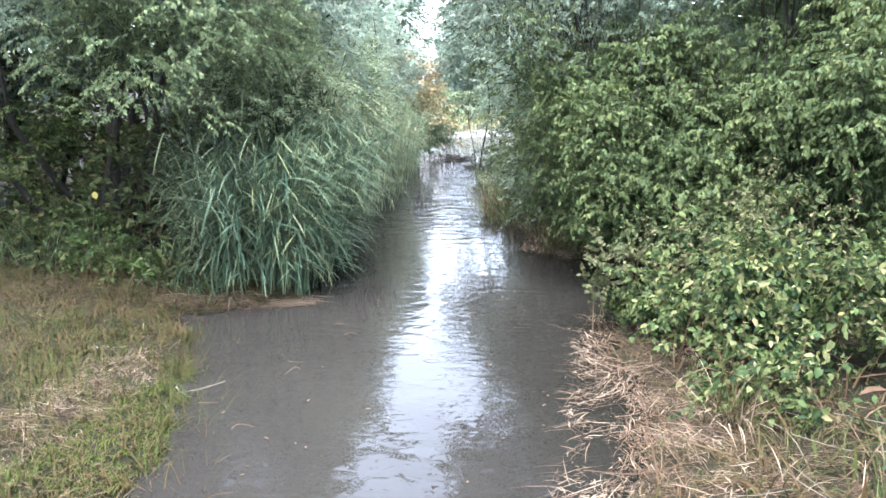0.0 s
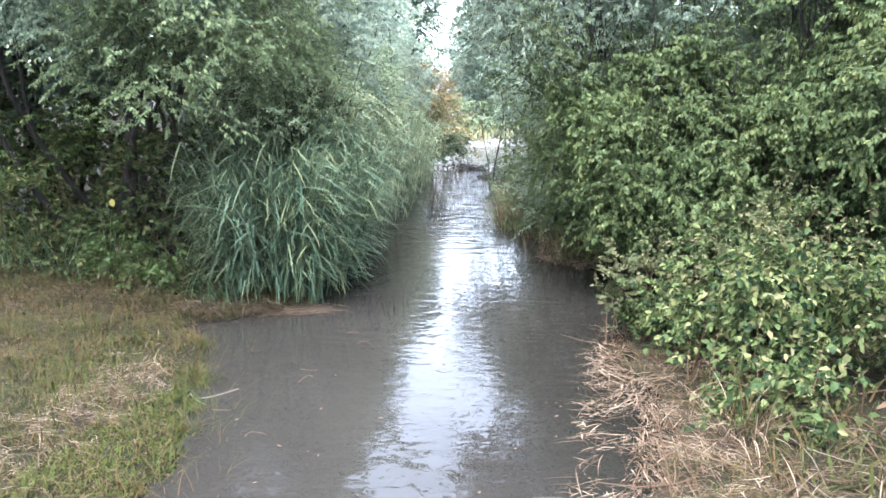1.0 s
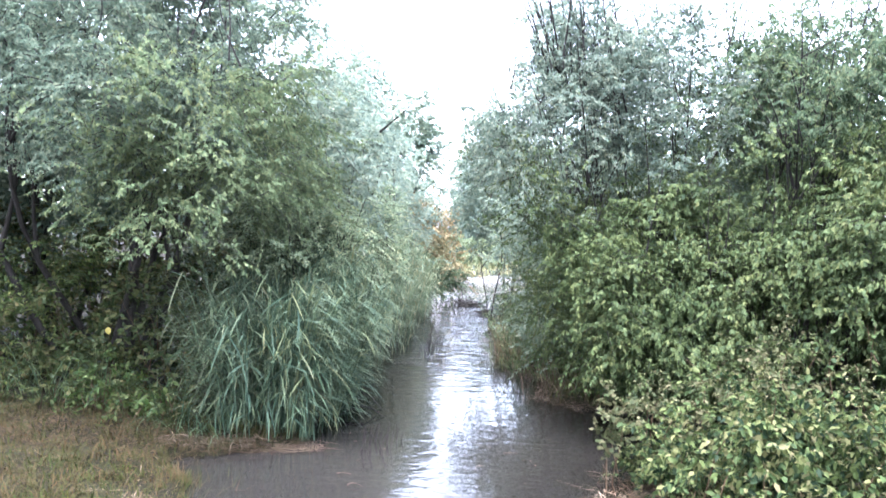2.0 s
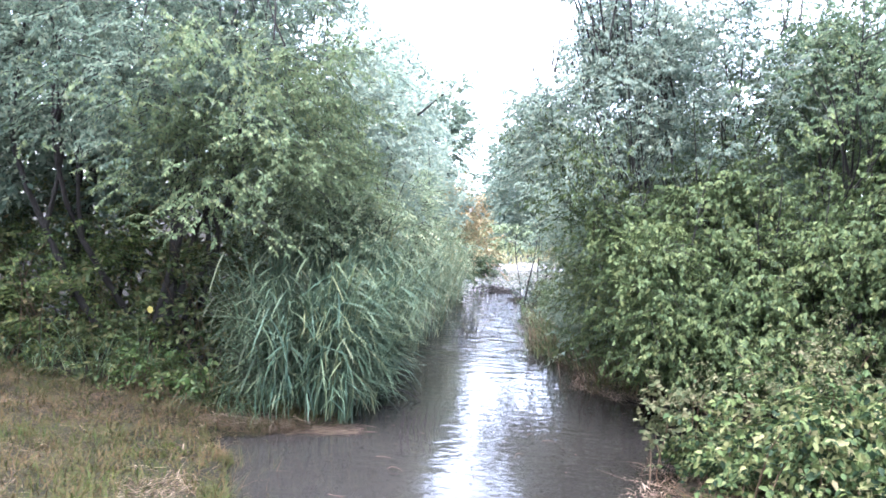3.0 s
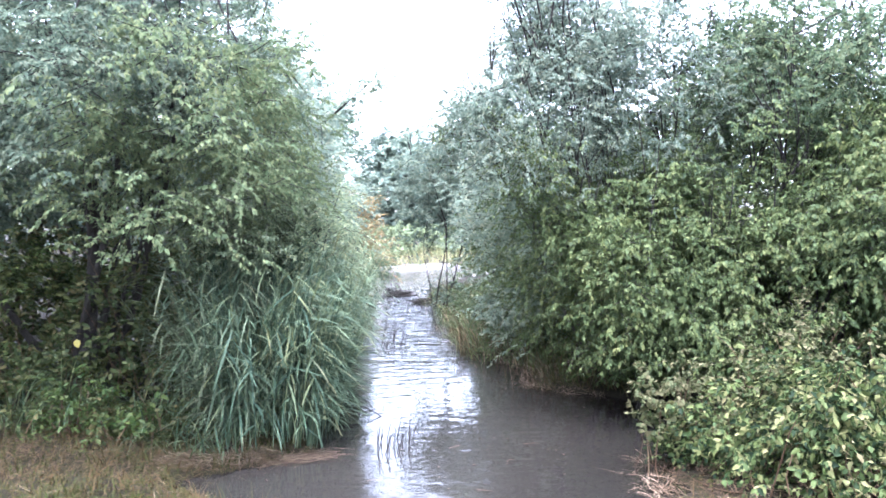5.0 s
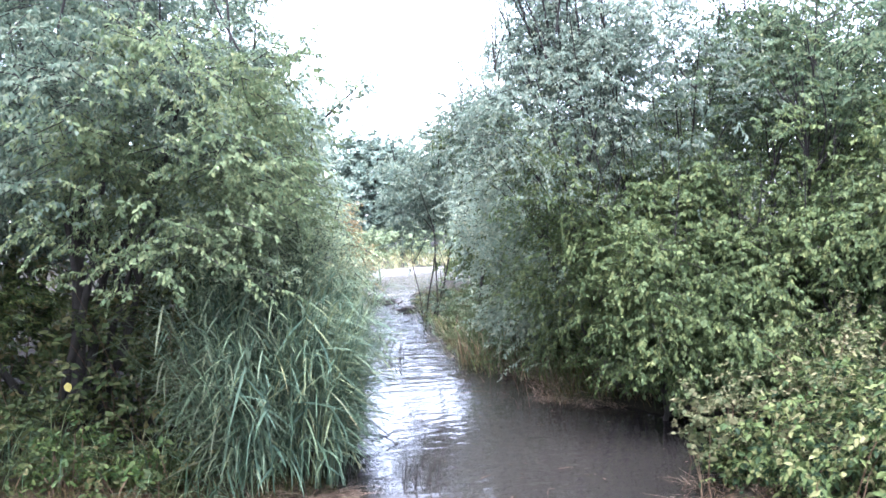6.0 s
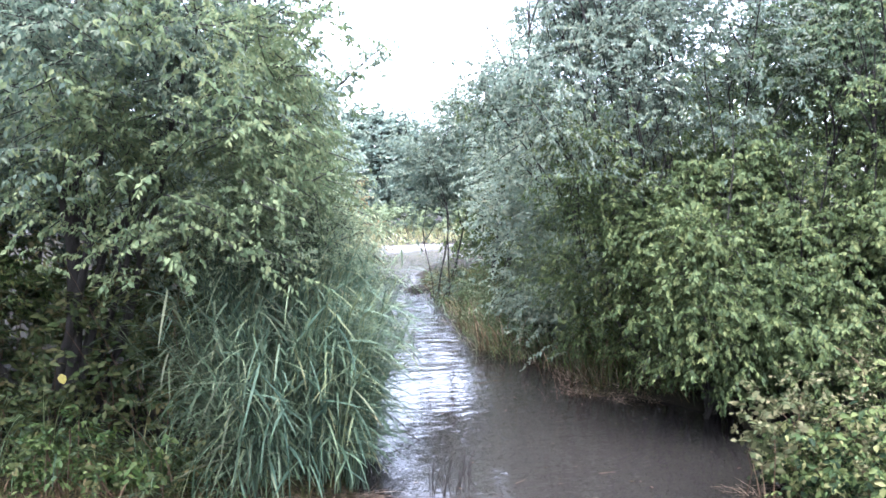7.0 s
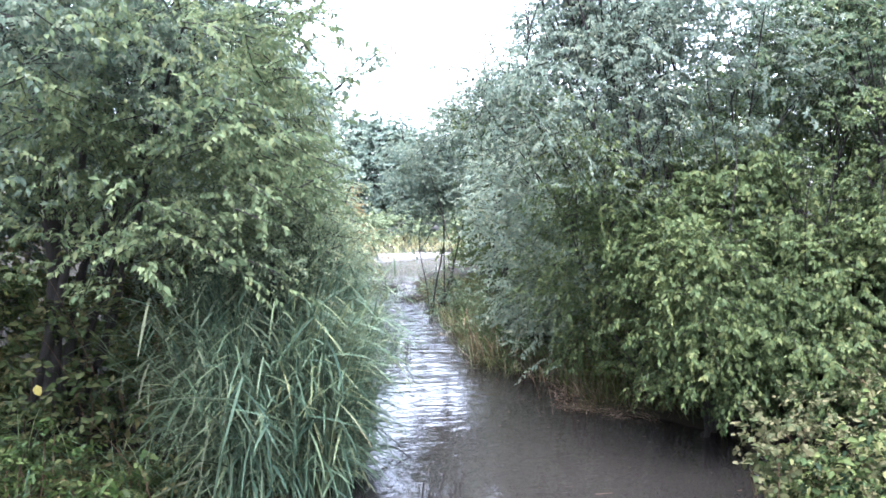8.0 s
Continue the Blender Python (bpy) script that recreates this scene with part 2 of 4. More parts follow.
BLEACHED = leafy("bleached_stalk", [(0.2, (0.090, 0.066, 0.040)), (0.8, (0.200, 0.150, 0.098))], 0.75, 0.15, 0.3, True, 0.1)
PALE_BARK = rough_stuff("bleached_stick", [(0.3, (0.045, 0.038, 0.030)), (0.7, (0.125, 0.108, 0.088))], 20.0, 0.8, 0.4)
WATER = water_material()

# ---------------------------------------------------------------- mesh tools


def mesh_of(name, verts, faces, mat, smooth=False):
    verts, faces = np.asarray(verts, float), np.asarray(faces, int)
    me = bpy.data.meshes.new(name)
    me.vertices.add(len(verts))
    me.vertices.foreach_set("co", verts.ravel())
    me.loops.add(faces.size)
    me.loops.foreach_set("vertex_index", faces.ravel())
    me.polygons.add(len(faces))
    me.polygons.foreach_set("loop_start", np.arange(0, faces.size, faces.shape[1]))
    if smooth:
        me.polygons.foreach_set("use_smooth", np.ones(len(faces), bool))
    me.update(calc_edges=True)
    me.validate()
    me.materials.append(mat)
    return me


def part(name, data, parent, label="", kind=""):
    ob = new(name, data)
    ob.parent = parent
    ob.matrix_parent_inverse = parent.matrix_world.inverted() if parent.parent is None else Matrix.Identity(4)
    return tagged(ob, label, kind=kind)


def root(name, place, label, category, group="", kind=""):
    ob = new(name)
    ob.location = place
    ob.matrix_world = Matrix.Translation(place)
    ob.empty_display_size = 0.1
    return tagged(ob, label, category, group, kind)


def unit(a):
    return a / np.maximum(np.linalg.norm(a, axis=-1, keepdims=True), 1e-9)


def leaf_geo(P, D, N, L, W, lod=4, fold=0.25, droop=0.15):
    """Leaves at P along D with face normal N: folded along the rib; lod is the number of triangles in each."""
    P, D = np.asarray(P, float), unit(np.asarray(D, float))
    S = unit(np.cross(D, N))
    U = np.cross(S, D)
    L, W = np.asarray(L, float)[:, None], np.asarray(W, float)[:, None]
    n = len(P)
    if lod == 2:
        V = np.stack([P, P + D * L * 0.45 + S * W + U * W * fold, P + D * L - U * L * droop, P + D * L * 0.45 - S * W + U * W * fold], 1)
        T = np.array([[0, 1, 2], [0, 2, 3]])
    elif lod == 4:
        V = np.stack([P, P + D * L * 0.33 + S * W + U * W * fold, P + D * L * 0.7 + S * W * 0.7 + U * (W * fold - L * droop * 0.4),
                      P + D * L - U * L * droop, P + D * L * 0.7 - S * W * 0.7 + U * (W * fold - L * droop * 0.4), P + D * L * 0.33 - S * W + U * W * fold], 1)
        T = np.array([[0, 1, 2], [0, 2, 3], [0, 3, 4], [0, 4, 5]])
    else:
        c1, c2 = P + D * L * 0.3, P + D * L * 0.68 - U * L * droop * 0.4
        V = np.stack([P, c1 + S * W * 0.95 + U * W * fold, c1, c1 - S * W * 0.95 + U * W * fold,
                      c2 + S * W * 0.85 + U * W * fold, c2, c2 - S * W * 0.85 + U * W * fold, P + D * L - U * L * droop], 1)
        T = np.array([[0, 1, 2], [0, 2, 3], [1, 4, 5], [1, 5, 2], [2, 5, 6], [2, 6, 3], [4, 7, 5], [5, 7, 6]])
    k = V.shape[1]
    F = (T[None] + (np.arange(n) * k)[:, None, None]).reshape(-1, 3)
    return V.reshape(-1, 3), F


def ribbons(P, A, H, L, W, bend, seg=4, taper=True, curl=None):
    """Blades: from P, heading A (radians), rising at elevation H and bending down by bend radians over their length."""
    n = len(P)
    P = np.asarray(P, float)
    head = np.stack([np.cos(A), np.sin(A), np.zeros(n)], 1)
    side = np.stack([-np.sin(A), np.cos(A), np.zeros(n)], 1)
    pts, cur = [P], P.copy()
    for i in range(seg):
        e = H - bend * ((i + 0.5) / seg)
        if curl is not None:
            a = A + curl * ((i + 0.5) / seg - 0.5)
            head = np.stack([np.cos(a), np.sin(a), np.zeros(n)], 1)
        d = head * np.cos(e)[:, None] + np.array([0, 0, 1.0]) * np.sin(e)[:, None]
        cur = cur + d * (L / seg)[:, None]
        pts.append(cur)
    rows = []
    for i, q in enumerate(pts):
        t = i / seg
        w = (W * (0.55 + 1.3 * t - 1.8 * t * t if taper else 1.0))[:, None]
        w = np.maximum(w, W[:, None] * 0.06)
        rows += [q - side * w * 0.5, q + side * w * 0.5]
    V = np.stack(rows, 1)
    k = V.shape[1]
    T = []
    for i in range(seg):
        T += [[2 * i, 2 * i + 1, 2 * i + 3, 2 * i + 2]]
    F = (np.array(T)[None] + (np.arange(n) * k)[:, None, None]).reshape(-1, 4)
    return V.reshape(-1, 3), F


def tubes(lines, sides=5):
    """Tapered tubes along (points, radii)."""
    VV, FF, base = [], [], 0
    ang = np.linspace(0, 2 * np.pi, sides, endpoint=False)
    for pts, rad in lines:
        pts = np.asarray(pts, float)
        d = unit(np.gradient(pts, axis=0))
        ref = np.where(np.abs(d[:, 2:3]) > 0.9, np.array([[1.0, 0, 0]]), np.array([[0, 0, 1.0]]))
        s = unit(np.cross(d, ref))
        u = np.cross(s, d)
        ring = pts[:, None] + np.asarray(rad, float)[:, None, None] * (s[:, None] * np.cos(ang)[None, :, None] + u[:, None] * np.sin(ang)[None, :, None])
        VV.append(ring.reshape(-1, 3))
        m = len(pts)
        i = np.arange(m - 1)[:, None] * sides
        j = np.arange(sides)[None]
        j2 = (j + 1) % sides
        FF.append(base + np.stack([i + j, i + j2, i + sides + j2, i + sides + j], -1).reshape(-1, 4))
        base += m * sides
    return np.concatenate(VV), np.concatenate(FF)


def curve_to(a, b, rng, bow=0.15, n=7, wob=0.03):
    a, b = np.asarray(a, float), np.asarray(b, float)
    t = np.linspace(0, 1, n)[:, None]
    p = a + (b - a) * t
    size = np.linalg.norm(b - a)
    w = rng.normal(0, wob * size, (n, 3))
    for k in range(2):
        # gentle bends, no kinks
        w[1:-1] = 0.25 * w[:-2] + 0.5 * w[1:-1] + 0.25 * w[2:]
    p = p + np.sin(t * np.pi) * rng.normal(0, bow * size * 0.5, 3) + w * np.sin(t * np.pi)
    return p


# ---------------------------------------------------------------- plan of the banks
LEFT_Y = [-6, 1.5, 2.8, 3.6, 4.6, 5.05, 5.25, 5.5, 6.0, 8.6, 14, 18, 21, 26]
LEFT_X = [-1.0, -1.0, -1.06, -1.24, -1.5, -1.85, -1.4, -1.02, -1.05, -1.1, -0.95, -1.0, -1.5, -2.6]
RIGHT_Y = [-6, 1.5, 2.8, 3.4, 4.8, 5.2, 5.7, 6.3, 6.8, 7.0, 7.35, 7.7, 8.2, 8.8, 9.2, 9.6, 11, 13, 15, 18, 20, 22, 26]
RIGHT_X = [0.5, 0.6, 0.92, 1.16, 1.26, 1.45, 1.7, 1.82, 1.55, 1.25, 0.98, 1.12, 1.12, 0.98, 0.62, 0.58, 0.68, 0.74, 0.72, 0.85, 1.4, 2.4, 4.0]
FAR_EDGE = 25.4


def left_edge(y):
    return np.interp(y, LEFT_Y, LEFT_X)


def right_edge(y):
    return np.interp(y, RIGHT_Y, RIGHT_X)


def out_of_water(x, y):
    """How far a place lies outside the water, in metres; negative in it."""
    d = np.maximum(left_edge(y) - x, x - right_edge(y)) + 0.075 * np.sin(y * 7 + 2 * np.sin(x * 5)) * np.sin(x * 9 + y * 3) + 0.02 * np.sin(y * 23 + x * 11)
    return np.maximum(d, np.maximum(y - FAR_EDGE - 0.6 * (x - 0.3), -6 - y))


def ground_z(x, y):
    x, y = np.asarray(x, float), np.asarray(y, float)
    d = out_of_water(x, y)
    z = np.interp(d, [-0.6, -0.15, 0.0, 0.12, 0.5, 1.5, 4.0, 12.0], [-0.35, -0.12, 0.0, 0.04, 0.085, 0.13, 0.32, 0.62])
    bump = 0.014 * np.sin(x * 5.1 + 1.3 * np.sin(y * 3.3)) * np.sin(y * 4.3 + np.sin(x * 2.7)) + 0.010 * np.sin(x * 13 + y * 9) * np.sin(y * 11 - x * 5)
    return z + bump * np.clip(d * 3, 0, 1)


def sheet(name, xs, ys, zf, mat):
    X, Y = np.meshgrid(xs, ys)
    V = np.stack([X, Y, zf(X, Y)], -1).reshape(-1, 3)
    w = len(xs)
    i = (np.arange(len(ys) - 1)[:, None] * w + np.arange(w - 1)[None]).ravel()
    return mesh_of(name, V, np.stack([i, i + 1, i + w + 1, i + w], 1), mat, True)


xs = np.concatenate([[-900, -300, -100, -40, -20, -12], np.arange(-8, -3, 0.25), np.arange(-3, 3, 0.08), np.arange(3, 8.1, 0.25), [12, 20, 40, 100, 300, 900]])
ys = np.concatenate([[-900, -300, -60, -20, -8], np.arange(-6.2, 1.2, 0.3), np.arange(1.2, 9, 0.08), np.arange(9, 28, 0.2), [30, 34, 40, 60, 100, 300, 900]])
ground = tagged(new("ground", sheet("ground", xs, ys, ground_z, SOIL)), "damp brown bank soil under grass and litter", "ground", kind="structure")
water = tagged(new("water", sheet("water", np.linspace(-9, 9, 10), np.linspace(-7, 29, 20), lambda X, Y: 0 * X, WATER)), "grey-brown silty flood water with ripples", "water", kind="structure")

tagged(new("gravel_margin", sheet("gravel_margin", np.linspace(-5, 9, 90), np.linspace(21.6, 31.0, 46), lambda X, Y: np.where(out_of_water(X, Y) < 1.1 + 0.5 * np.sin(X * 1.3), ground_z(X, Y) + 0.03, -0.4), GRAVEL)), "pale wet gravel margin on the far side of the flood", "gravel", kind="structure")

# ---------------------------------------------------------------- trees


def sprays(lobes, count, rng, length, leaves, leaf, width, droop, low=0.15, gaps=0.0, lod=4, up=0.25, fill=0.5, skirt=None, toss=0.8, clump=8):
    """Leafy twig ends in flat, drooping tiers that fan out from side branches spread through ellipsoid lobes. Returns leaf geometry, twig lines and the twig roots."""
    lob = np.array(lobes, float)
    area = (lob[:, 3] * lob[:, 4] * lob[:, 5]) ** (2 / 3)
    nc = int(count / clump * 2.6) + 8
    pick = rng.choice(len(lob), nc, p=area / area.sum())
    d = unit(rng.normal(0, 1, (nc, 3)))
    r = fill + (1.04 - fill) * rng.random(nc) ** 0.55
    C = lob[pick, :3] + d * r[:, None] * lob[pick, 3:6]
    keep = C[:, 2] > low + 0.05
    if gaps > 0:
        nz = np.array([noise.noise(Vector(p * 1.7)) + 0.5 * noise.noise(Vector(p * 4.1)) for p in C])
        keep &= nz > -0.75 + gaps
    C, d = C[keep][:count // clump], d[keep][:count // clump]
    m = len(C)
    Z = np.array([0, 0, 1.0])
    out = unit(d * np.array([1, 1, 0.45]) + rng.normal(0, 0.3, (m, 3)) + Z * up)
    side = unit(np.cross(out, Z) + rng.normal(0, 0.25, (m, 3)))
    size = length * rng.uniform(0.8, 1.7, m)
    own = np.repeat(np.arange(m), clump)
    n = len(own)
    t = rng.uniform(-0.7, 0.9, n)
    w = rng.normal(0, 0.5, n)
    P = C[own] + (out[own] * t[:, None] + side[own] * w[:, None] + Z * (rng.normal(0, 0.17, n) - 0.30 * t * np.abs(t))[:, None]) * size[own][:, None]
    keep = P[:, 2] > low
    if skirt:
        # the underside of the crown rises away from the water
        keep &= P[:, 2] > low + np.clip(skirt[0] - P[:, 0], 0, 2) * skirt[1]
    P, own, w = P[keep], own[keep], w[keep]
    n = len(P)
    axis = unit(out[own] * 0.8 + side[own] * np.sign(w)[:, None] * 0.4 + rng.normal(0, 0.3, (n, 3)))
    ln = length * (0.55 + 0.7 * rng.random(n))
    flat = unit(np.cross(axis, Z + rng.normal(0, 0.5, (n, 3))))
    LP, LD, LN = [], [], []
    for i in range(leaves):
        t = (i + rng.random(n) * 0.7) / leaves
        pos = P + axis * (ln * (t - 0.4))[:, None] - Z * (ln * 0.35 * t * t)[:, None]
        s = unit(flat * (1 if i % 2 else -1) + rng.normal(0, 0.4, (n, 3)))
        LP.append(pos)
        LD.append(axis * 0.5 + s * 0.6 - Z * droop * (0.4 + rng.random((n, 1))))
        LN.append(Z * 0.8 + rng.normal(0, toss * 0.7, (n, 3)) + d[own] * 0.7)
    LP, LD, LN = np.concatenate(LP), np.concatenate(LD), np.concatenate(LN)
    L = leaf * (0.5 + 0.8 * rng.random(len(LP)))
    geo = leaf_geo(LP, LD, LN, L, L * width, lod)
    lines = []
    for k in range(n):
        q = [P[k] + axis[k] * ln[k] * (t - 0.45) - np.array([0, 0, ln[k] * 0.35 * t * t]) for t in (0, 0.9)]
        lines.append((q, (0.004, 0.0015)))
    return geo, lines, P - axis * ln[:, None] * 0.45


def knobbly(lobes, rng, n=5, size=0.42):
    """The lobes with smaller ones budding from their upper and outer sides, so that no crown is a smooth dome."""
    out = list(lobes)
    for c in lobes:
        for k in range(n):
            d = unit(rng.normal(0, 1, 3) + np.array([0, 0, 0.3]))
            q = rng.uniform(0.6, 1.2) * size
            p = np.array(c[:3]) + d * np.array(c[3:]) * rng.uniform(0.75, 0.98)
            out.append((*p, c[3] * q, c[4] * q, c[5] * q))
    return out


def tree(name, label, base, lobes, leaf_mat, seed, count, length=0.30, leaves=15, leaf=0.066, width=0.25, droop=0.35, stems=5, girth=0.05,
         low=0.2, gaps=0.25, lod=4, twigs=True, category="tree", group="", up=0.25, fill=0.5, shoots=0, branches=5, bough=None, lower=None, whips=(), bow=0.12, skirt=None, deep=(-0.95, 0.1), trunk=None, clump=8):
    rng = np.random.default_rng(seed)
    z0 = float(ground_z(base[0], base[1]))
    base = np.array([base[0], base[1], z0 - 0.05])
    thing = root(name, tuple(base), label, category, group)
    (V, F), lines, roots = sprays(knobbly(lobes, rng), count, rng, length, leaves, leaf, width, droop, low, gaps, lod, up, fill, skirt, clump=clump)
    lob = np.array(lobes)
    for k in range(stems):
        c = lob[k % len(lob)]
        top = c[:3] + np.array([rng.uniform(-0.55, 0.55) * c[3], rng.uniform(*deep) * c[4], c[5] * rng.uniform(0.25, 0.85)])
        start = base + np.array([rng.normal(0, 0.10), rng.normal(0, 0.10), 0])
        g = girth * rng.uniform(0.6, 1.0)
        if k == 0 and trunk:
            top, g = np.array(trunk[0]), trunk[1]
        p = curve_to(start, top, rng, bow, 12, bow * 0.15)
        V2, F2 = tubes([(p, np.linspace(g, g * 0.16, 12))], 6)
        limb = part("trunk" if k == 0 else "limb", mesh_of("stem", V2, F2, BARK, True), thing)
        for b in range(branches):
            at = rng.integers(4, 11)
            near = roots[np.argsort(np.linalg.norm(roots - p[at] - np.array([0, 0, 0.5]), axis=1))[rng.integers(5, 60 if len(roots) > 60 else len(roots))]]
            V2, F2 = tubes([(curve_to(p[at], near, rng, 0.1, 6, 0.02), np.linspace(g * (1 - at / 14), 0.004, 6))], 5)
            part("branch", mesh_of("branch", V2, F2, BARK, True), limb)
    if twigs:
        V2, F2 = tubes(lines[::2], 3)
        part("twigwork", mesh_of("twigwork", V2, F2, BARK), thing, kind="stuff")
    if shoots:
        # upright whips that stand out of the top of the crown
        SP, SD, SN, SL = [], [], [], []
        for s in range(shoots):
            c = lob[rng.integers(len(lob))]
            a = rng.uniform(0, 2 * np.pi)
            q0 = c[:3] + np.array([np.cos(a) * c[3] * 0.6, np.sin(a) * c[4] * 0.6, c[5] * 0.75])
            q1 = q0 + np.array([rng.normal(0, 0.15), rng.normal(0, 0.15), rng.uniform(0.4, 0.9)])
            p = curve_to(q0, q1, rng, 0.1, 5, 0.02)
            lines_one = [(p, np.linspace(0.007, 0.002, 5))]
            V2, F2 = tubes(lines_one, 4)
            part("shoot", mesh_of("shoot", V2, F2, BARK), thing)
            for t in np.linspace(0.1, 1, 22):
                SP.append(q0 + (q1 - q0) * t)
                aa = rng.uniform(0, 2 * np.pi)
                SD.append([np.cos(aa), np.sin(aa), rng.uniform(-0.3, 0.9)])
                SN.append([0, 0, 1])
                SL.append(leaf * rng.uniform(0.6, 1.2))
        V3, F3 = leaf_geo(SP, SD, np.array(SN, float) + rng.normal(0, 0.3, (len(SP), 3)), SL, np.array(SL) * width, lod)
        F = np.concatenate([F, F3 + len(V)])
        V = np.concatenate([V, V3])
    if whips:
        # long thin shoots that lean out high over the water
        SP, SD, SL = [], [], []
        for w in range(whips[0]):
            q0 = np.array([rng.uniform(*whips[1]), rng.uniform(*whips[2]), rng.uniform(*whips[3])])
            q1 = q0 + np.array([rng.uniform(-0.75, 0.1), rng.normal(0, 0.25), rng.uniform(0.9, 1.9)])
            p = curve_to(q0, q1, rng, 0.08, 8, 0.015)
            V2, F2 = tubes([(p, np.linspace(0.010, 0.002, 8))], 4)
            part("whip", mesh_of("whip", V2, F2, BARK), thing)
            n = 70
            t = rng.random(n)
            SP.append(np.stack([np.interp(t * 7, np.arange(8), p[:, a]) for a in range(3)], 1) + rng.normal(0, 0.025, (n, 3)))
            SD.append(unit(rng.normal(0, 1, (n, 3)) + np.array([0, 0, 0.2])))
            SL.append(leaf * rng.uniform(0.7, 1.5, n) * (1.15 - 0.5 * t))
        SP, SD, SL = np.concatenate(SP), np.concatenate(SD), np.concatenate(SL)
        V3, F3 = leaf_geo(SP, SD, rng.normal(0, 0.6, SP.shape) + np.array([0, 0, 1.0]), SL, SL * width, lod)
        F = np.concatenate([F, F3 + len(V)])
        V = np.concatenate([V, V3])
    if bough:
        p = curve_to(bough[0], bough[1], rng, 0.06, 9, 0.02)
        V2, F2 = tubes([(p, np.linspace(0.026, 0.006, 9))], 5)
        part("bough", mesh_of("bough", V2, F2, BARK, True), thing)
        t = rng.uniform(0.15, 1.0, 420)
        q = np.stack([np.interp(t * 8, np.arange(9), p[:, a]) for a in range(3)], 1) + rng.normal(0, 0.08, (420, 3))
        SL = leaf * rng.uniform(1.0, 1.9, 420)
        V3, F3 = leaf_geo(q, rng.normal(0, 1, (420, 3)) + np.array([0.3, 0, -0.4]), rng.normal(0, 0.5, (420, 3)) + np.array([0, 0, 1.0]), SL, SL * width, lod)
        F = np.concatenate([F, F3 + len(V)])
        V = np.concatenate([V, V3])
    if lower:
        # haze is put into the greyer upper leaves; low ones stay yellow-green
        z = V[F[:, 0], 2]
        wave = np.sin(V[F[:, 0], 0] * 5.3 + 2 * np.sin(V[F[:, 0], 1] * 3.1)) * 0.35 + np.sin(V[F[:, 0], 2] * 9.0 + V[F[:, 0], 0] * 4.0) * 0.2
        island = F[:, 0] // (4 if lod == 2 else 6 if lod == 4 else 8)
        low_leaf = z + wave + rng.normal(0, 0.25, island.max() + 1)[island] < lower[1] + (lower[2] * (V[F[:, 0], 0] - base[0] - 0.5) if len(lower) > 2 else 0)
        u, inv = np.unique(F[low_leaf], return_inverse=True)
        part("lower_foliage", mesh_of("lower_foliage", V[u], inv.reshape(-1, 3), lower[0]), thing, "yellow-green lower leaves, without the haze put into the crown above", kind="stuff")
        u, inv = np.unique(F[~low_leaf], return_inverse=True)
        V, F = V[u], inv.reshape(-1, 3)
    part("crown", mesh_of("crown", V, F, leaf_mat), thing, kind="stuff")
    return thing


LEFT_LABEL = "grey-green willow leaning over the reeds and the water"
tree("willow", "grey-green willow overhanging the reed bed with a dark trunk", (-2.95, 6.45),
     [(-1.9, 5.05, 2.15, 0.8, 0.9, 0.75), (-2.42, 6.2, 3.2, 1.15, 1.3, 1.45), (-3.3, 5.6, 2.8, 1.1, 0.95, 1.0), (-1.75, 6.4, 2.2, 0.66, 1.0, 0.8), (-4.5, 6.0, 2.8, 1.1, 0.9, 1.1)],
     DUSKY, 11, 8600, skirt=(-1.9, 0.6), lower=(LOW_WILLOW, 2.1, 0.6), gaps=0.3, low=1.2, length=0.20, leaf=0.036, width=0.24, droop=0.8, leaves=17, lod=2, stems=7, girth=0.045, deep=(-0.1, 0.6), trunk=((-3.0, 6.2, 3.1), 0.07), shoots=6, group="left bank willows")
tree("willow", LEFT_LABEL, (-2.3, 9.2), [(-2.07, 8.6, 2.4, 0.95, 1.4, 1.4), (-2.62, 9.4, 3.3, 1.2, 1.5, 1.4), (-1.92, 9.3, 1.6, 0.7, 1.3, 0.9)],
     HAZED_WILLOW, 12, 2875, clump=5, low=0.7, leaves=18, lod=2, stems=6, shoots=5, bough=((-1.6, 9.5, 2.3), (-0.42, 9.4, 3.45)), deep=(-0.2, 0.6), group="left bank willows")
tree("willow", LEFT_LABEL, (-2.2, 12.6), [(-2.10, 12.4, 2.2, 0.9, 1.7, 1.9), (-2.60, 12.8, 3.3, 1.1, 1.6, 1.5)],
     HAZED_WILLOW, 13, 1750, clump=5, low=0.6, stems=5, leaf=0.075, lod=2, shoots=4, deep=(-0.2, 0.6), group="left bank willows")
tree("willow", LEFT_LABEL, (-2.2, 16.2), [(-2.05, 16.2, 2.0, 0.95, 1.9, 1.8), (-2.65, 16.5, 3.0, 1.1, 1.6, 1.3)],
     HAZED_WILLOW, 14, 1375, clump=5, low=0.5, stems=4, leaf=0.085, lod=2, twigs=False, shoots=3, group="left bank willows")
tree("willow", "tall dusky willow closing the bank at the bend of the stream", (-2.6, 20.5), [(-1.95, 20.5, 2.9, 1.15, 1.6, 2.0), (-2.6, 20.8, 4.3, 1.3, 1.5, 1.6), (-3.6, 21.0, 5.3, 1.3, 1.4, 1.5)],
     DUSKY, 15, 1900, clump=4, low=0.3, stems=5, leaf=0.095, width=0.3, lod=2, twigs=False, deep=(-0.2, 0.6), group="left bank willows")
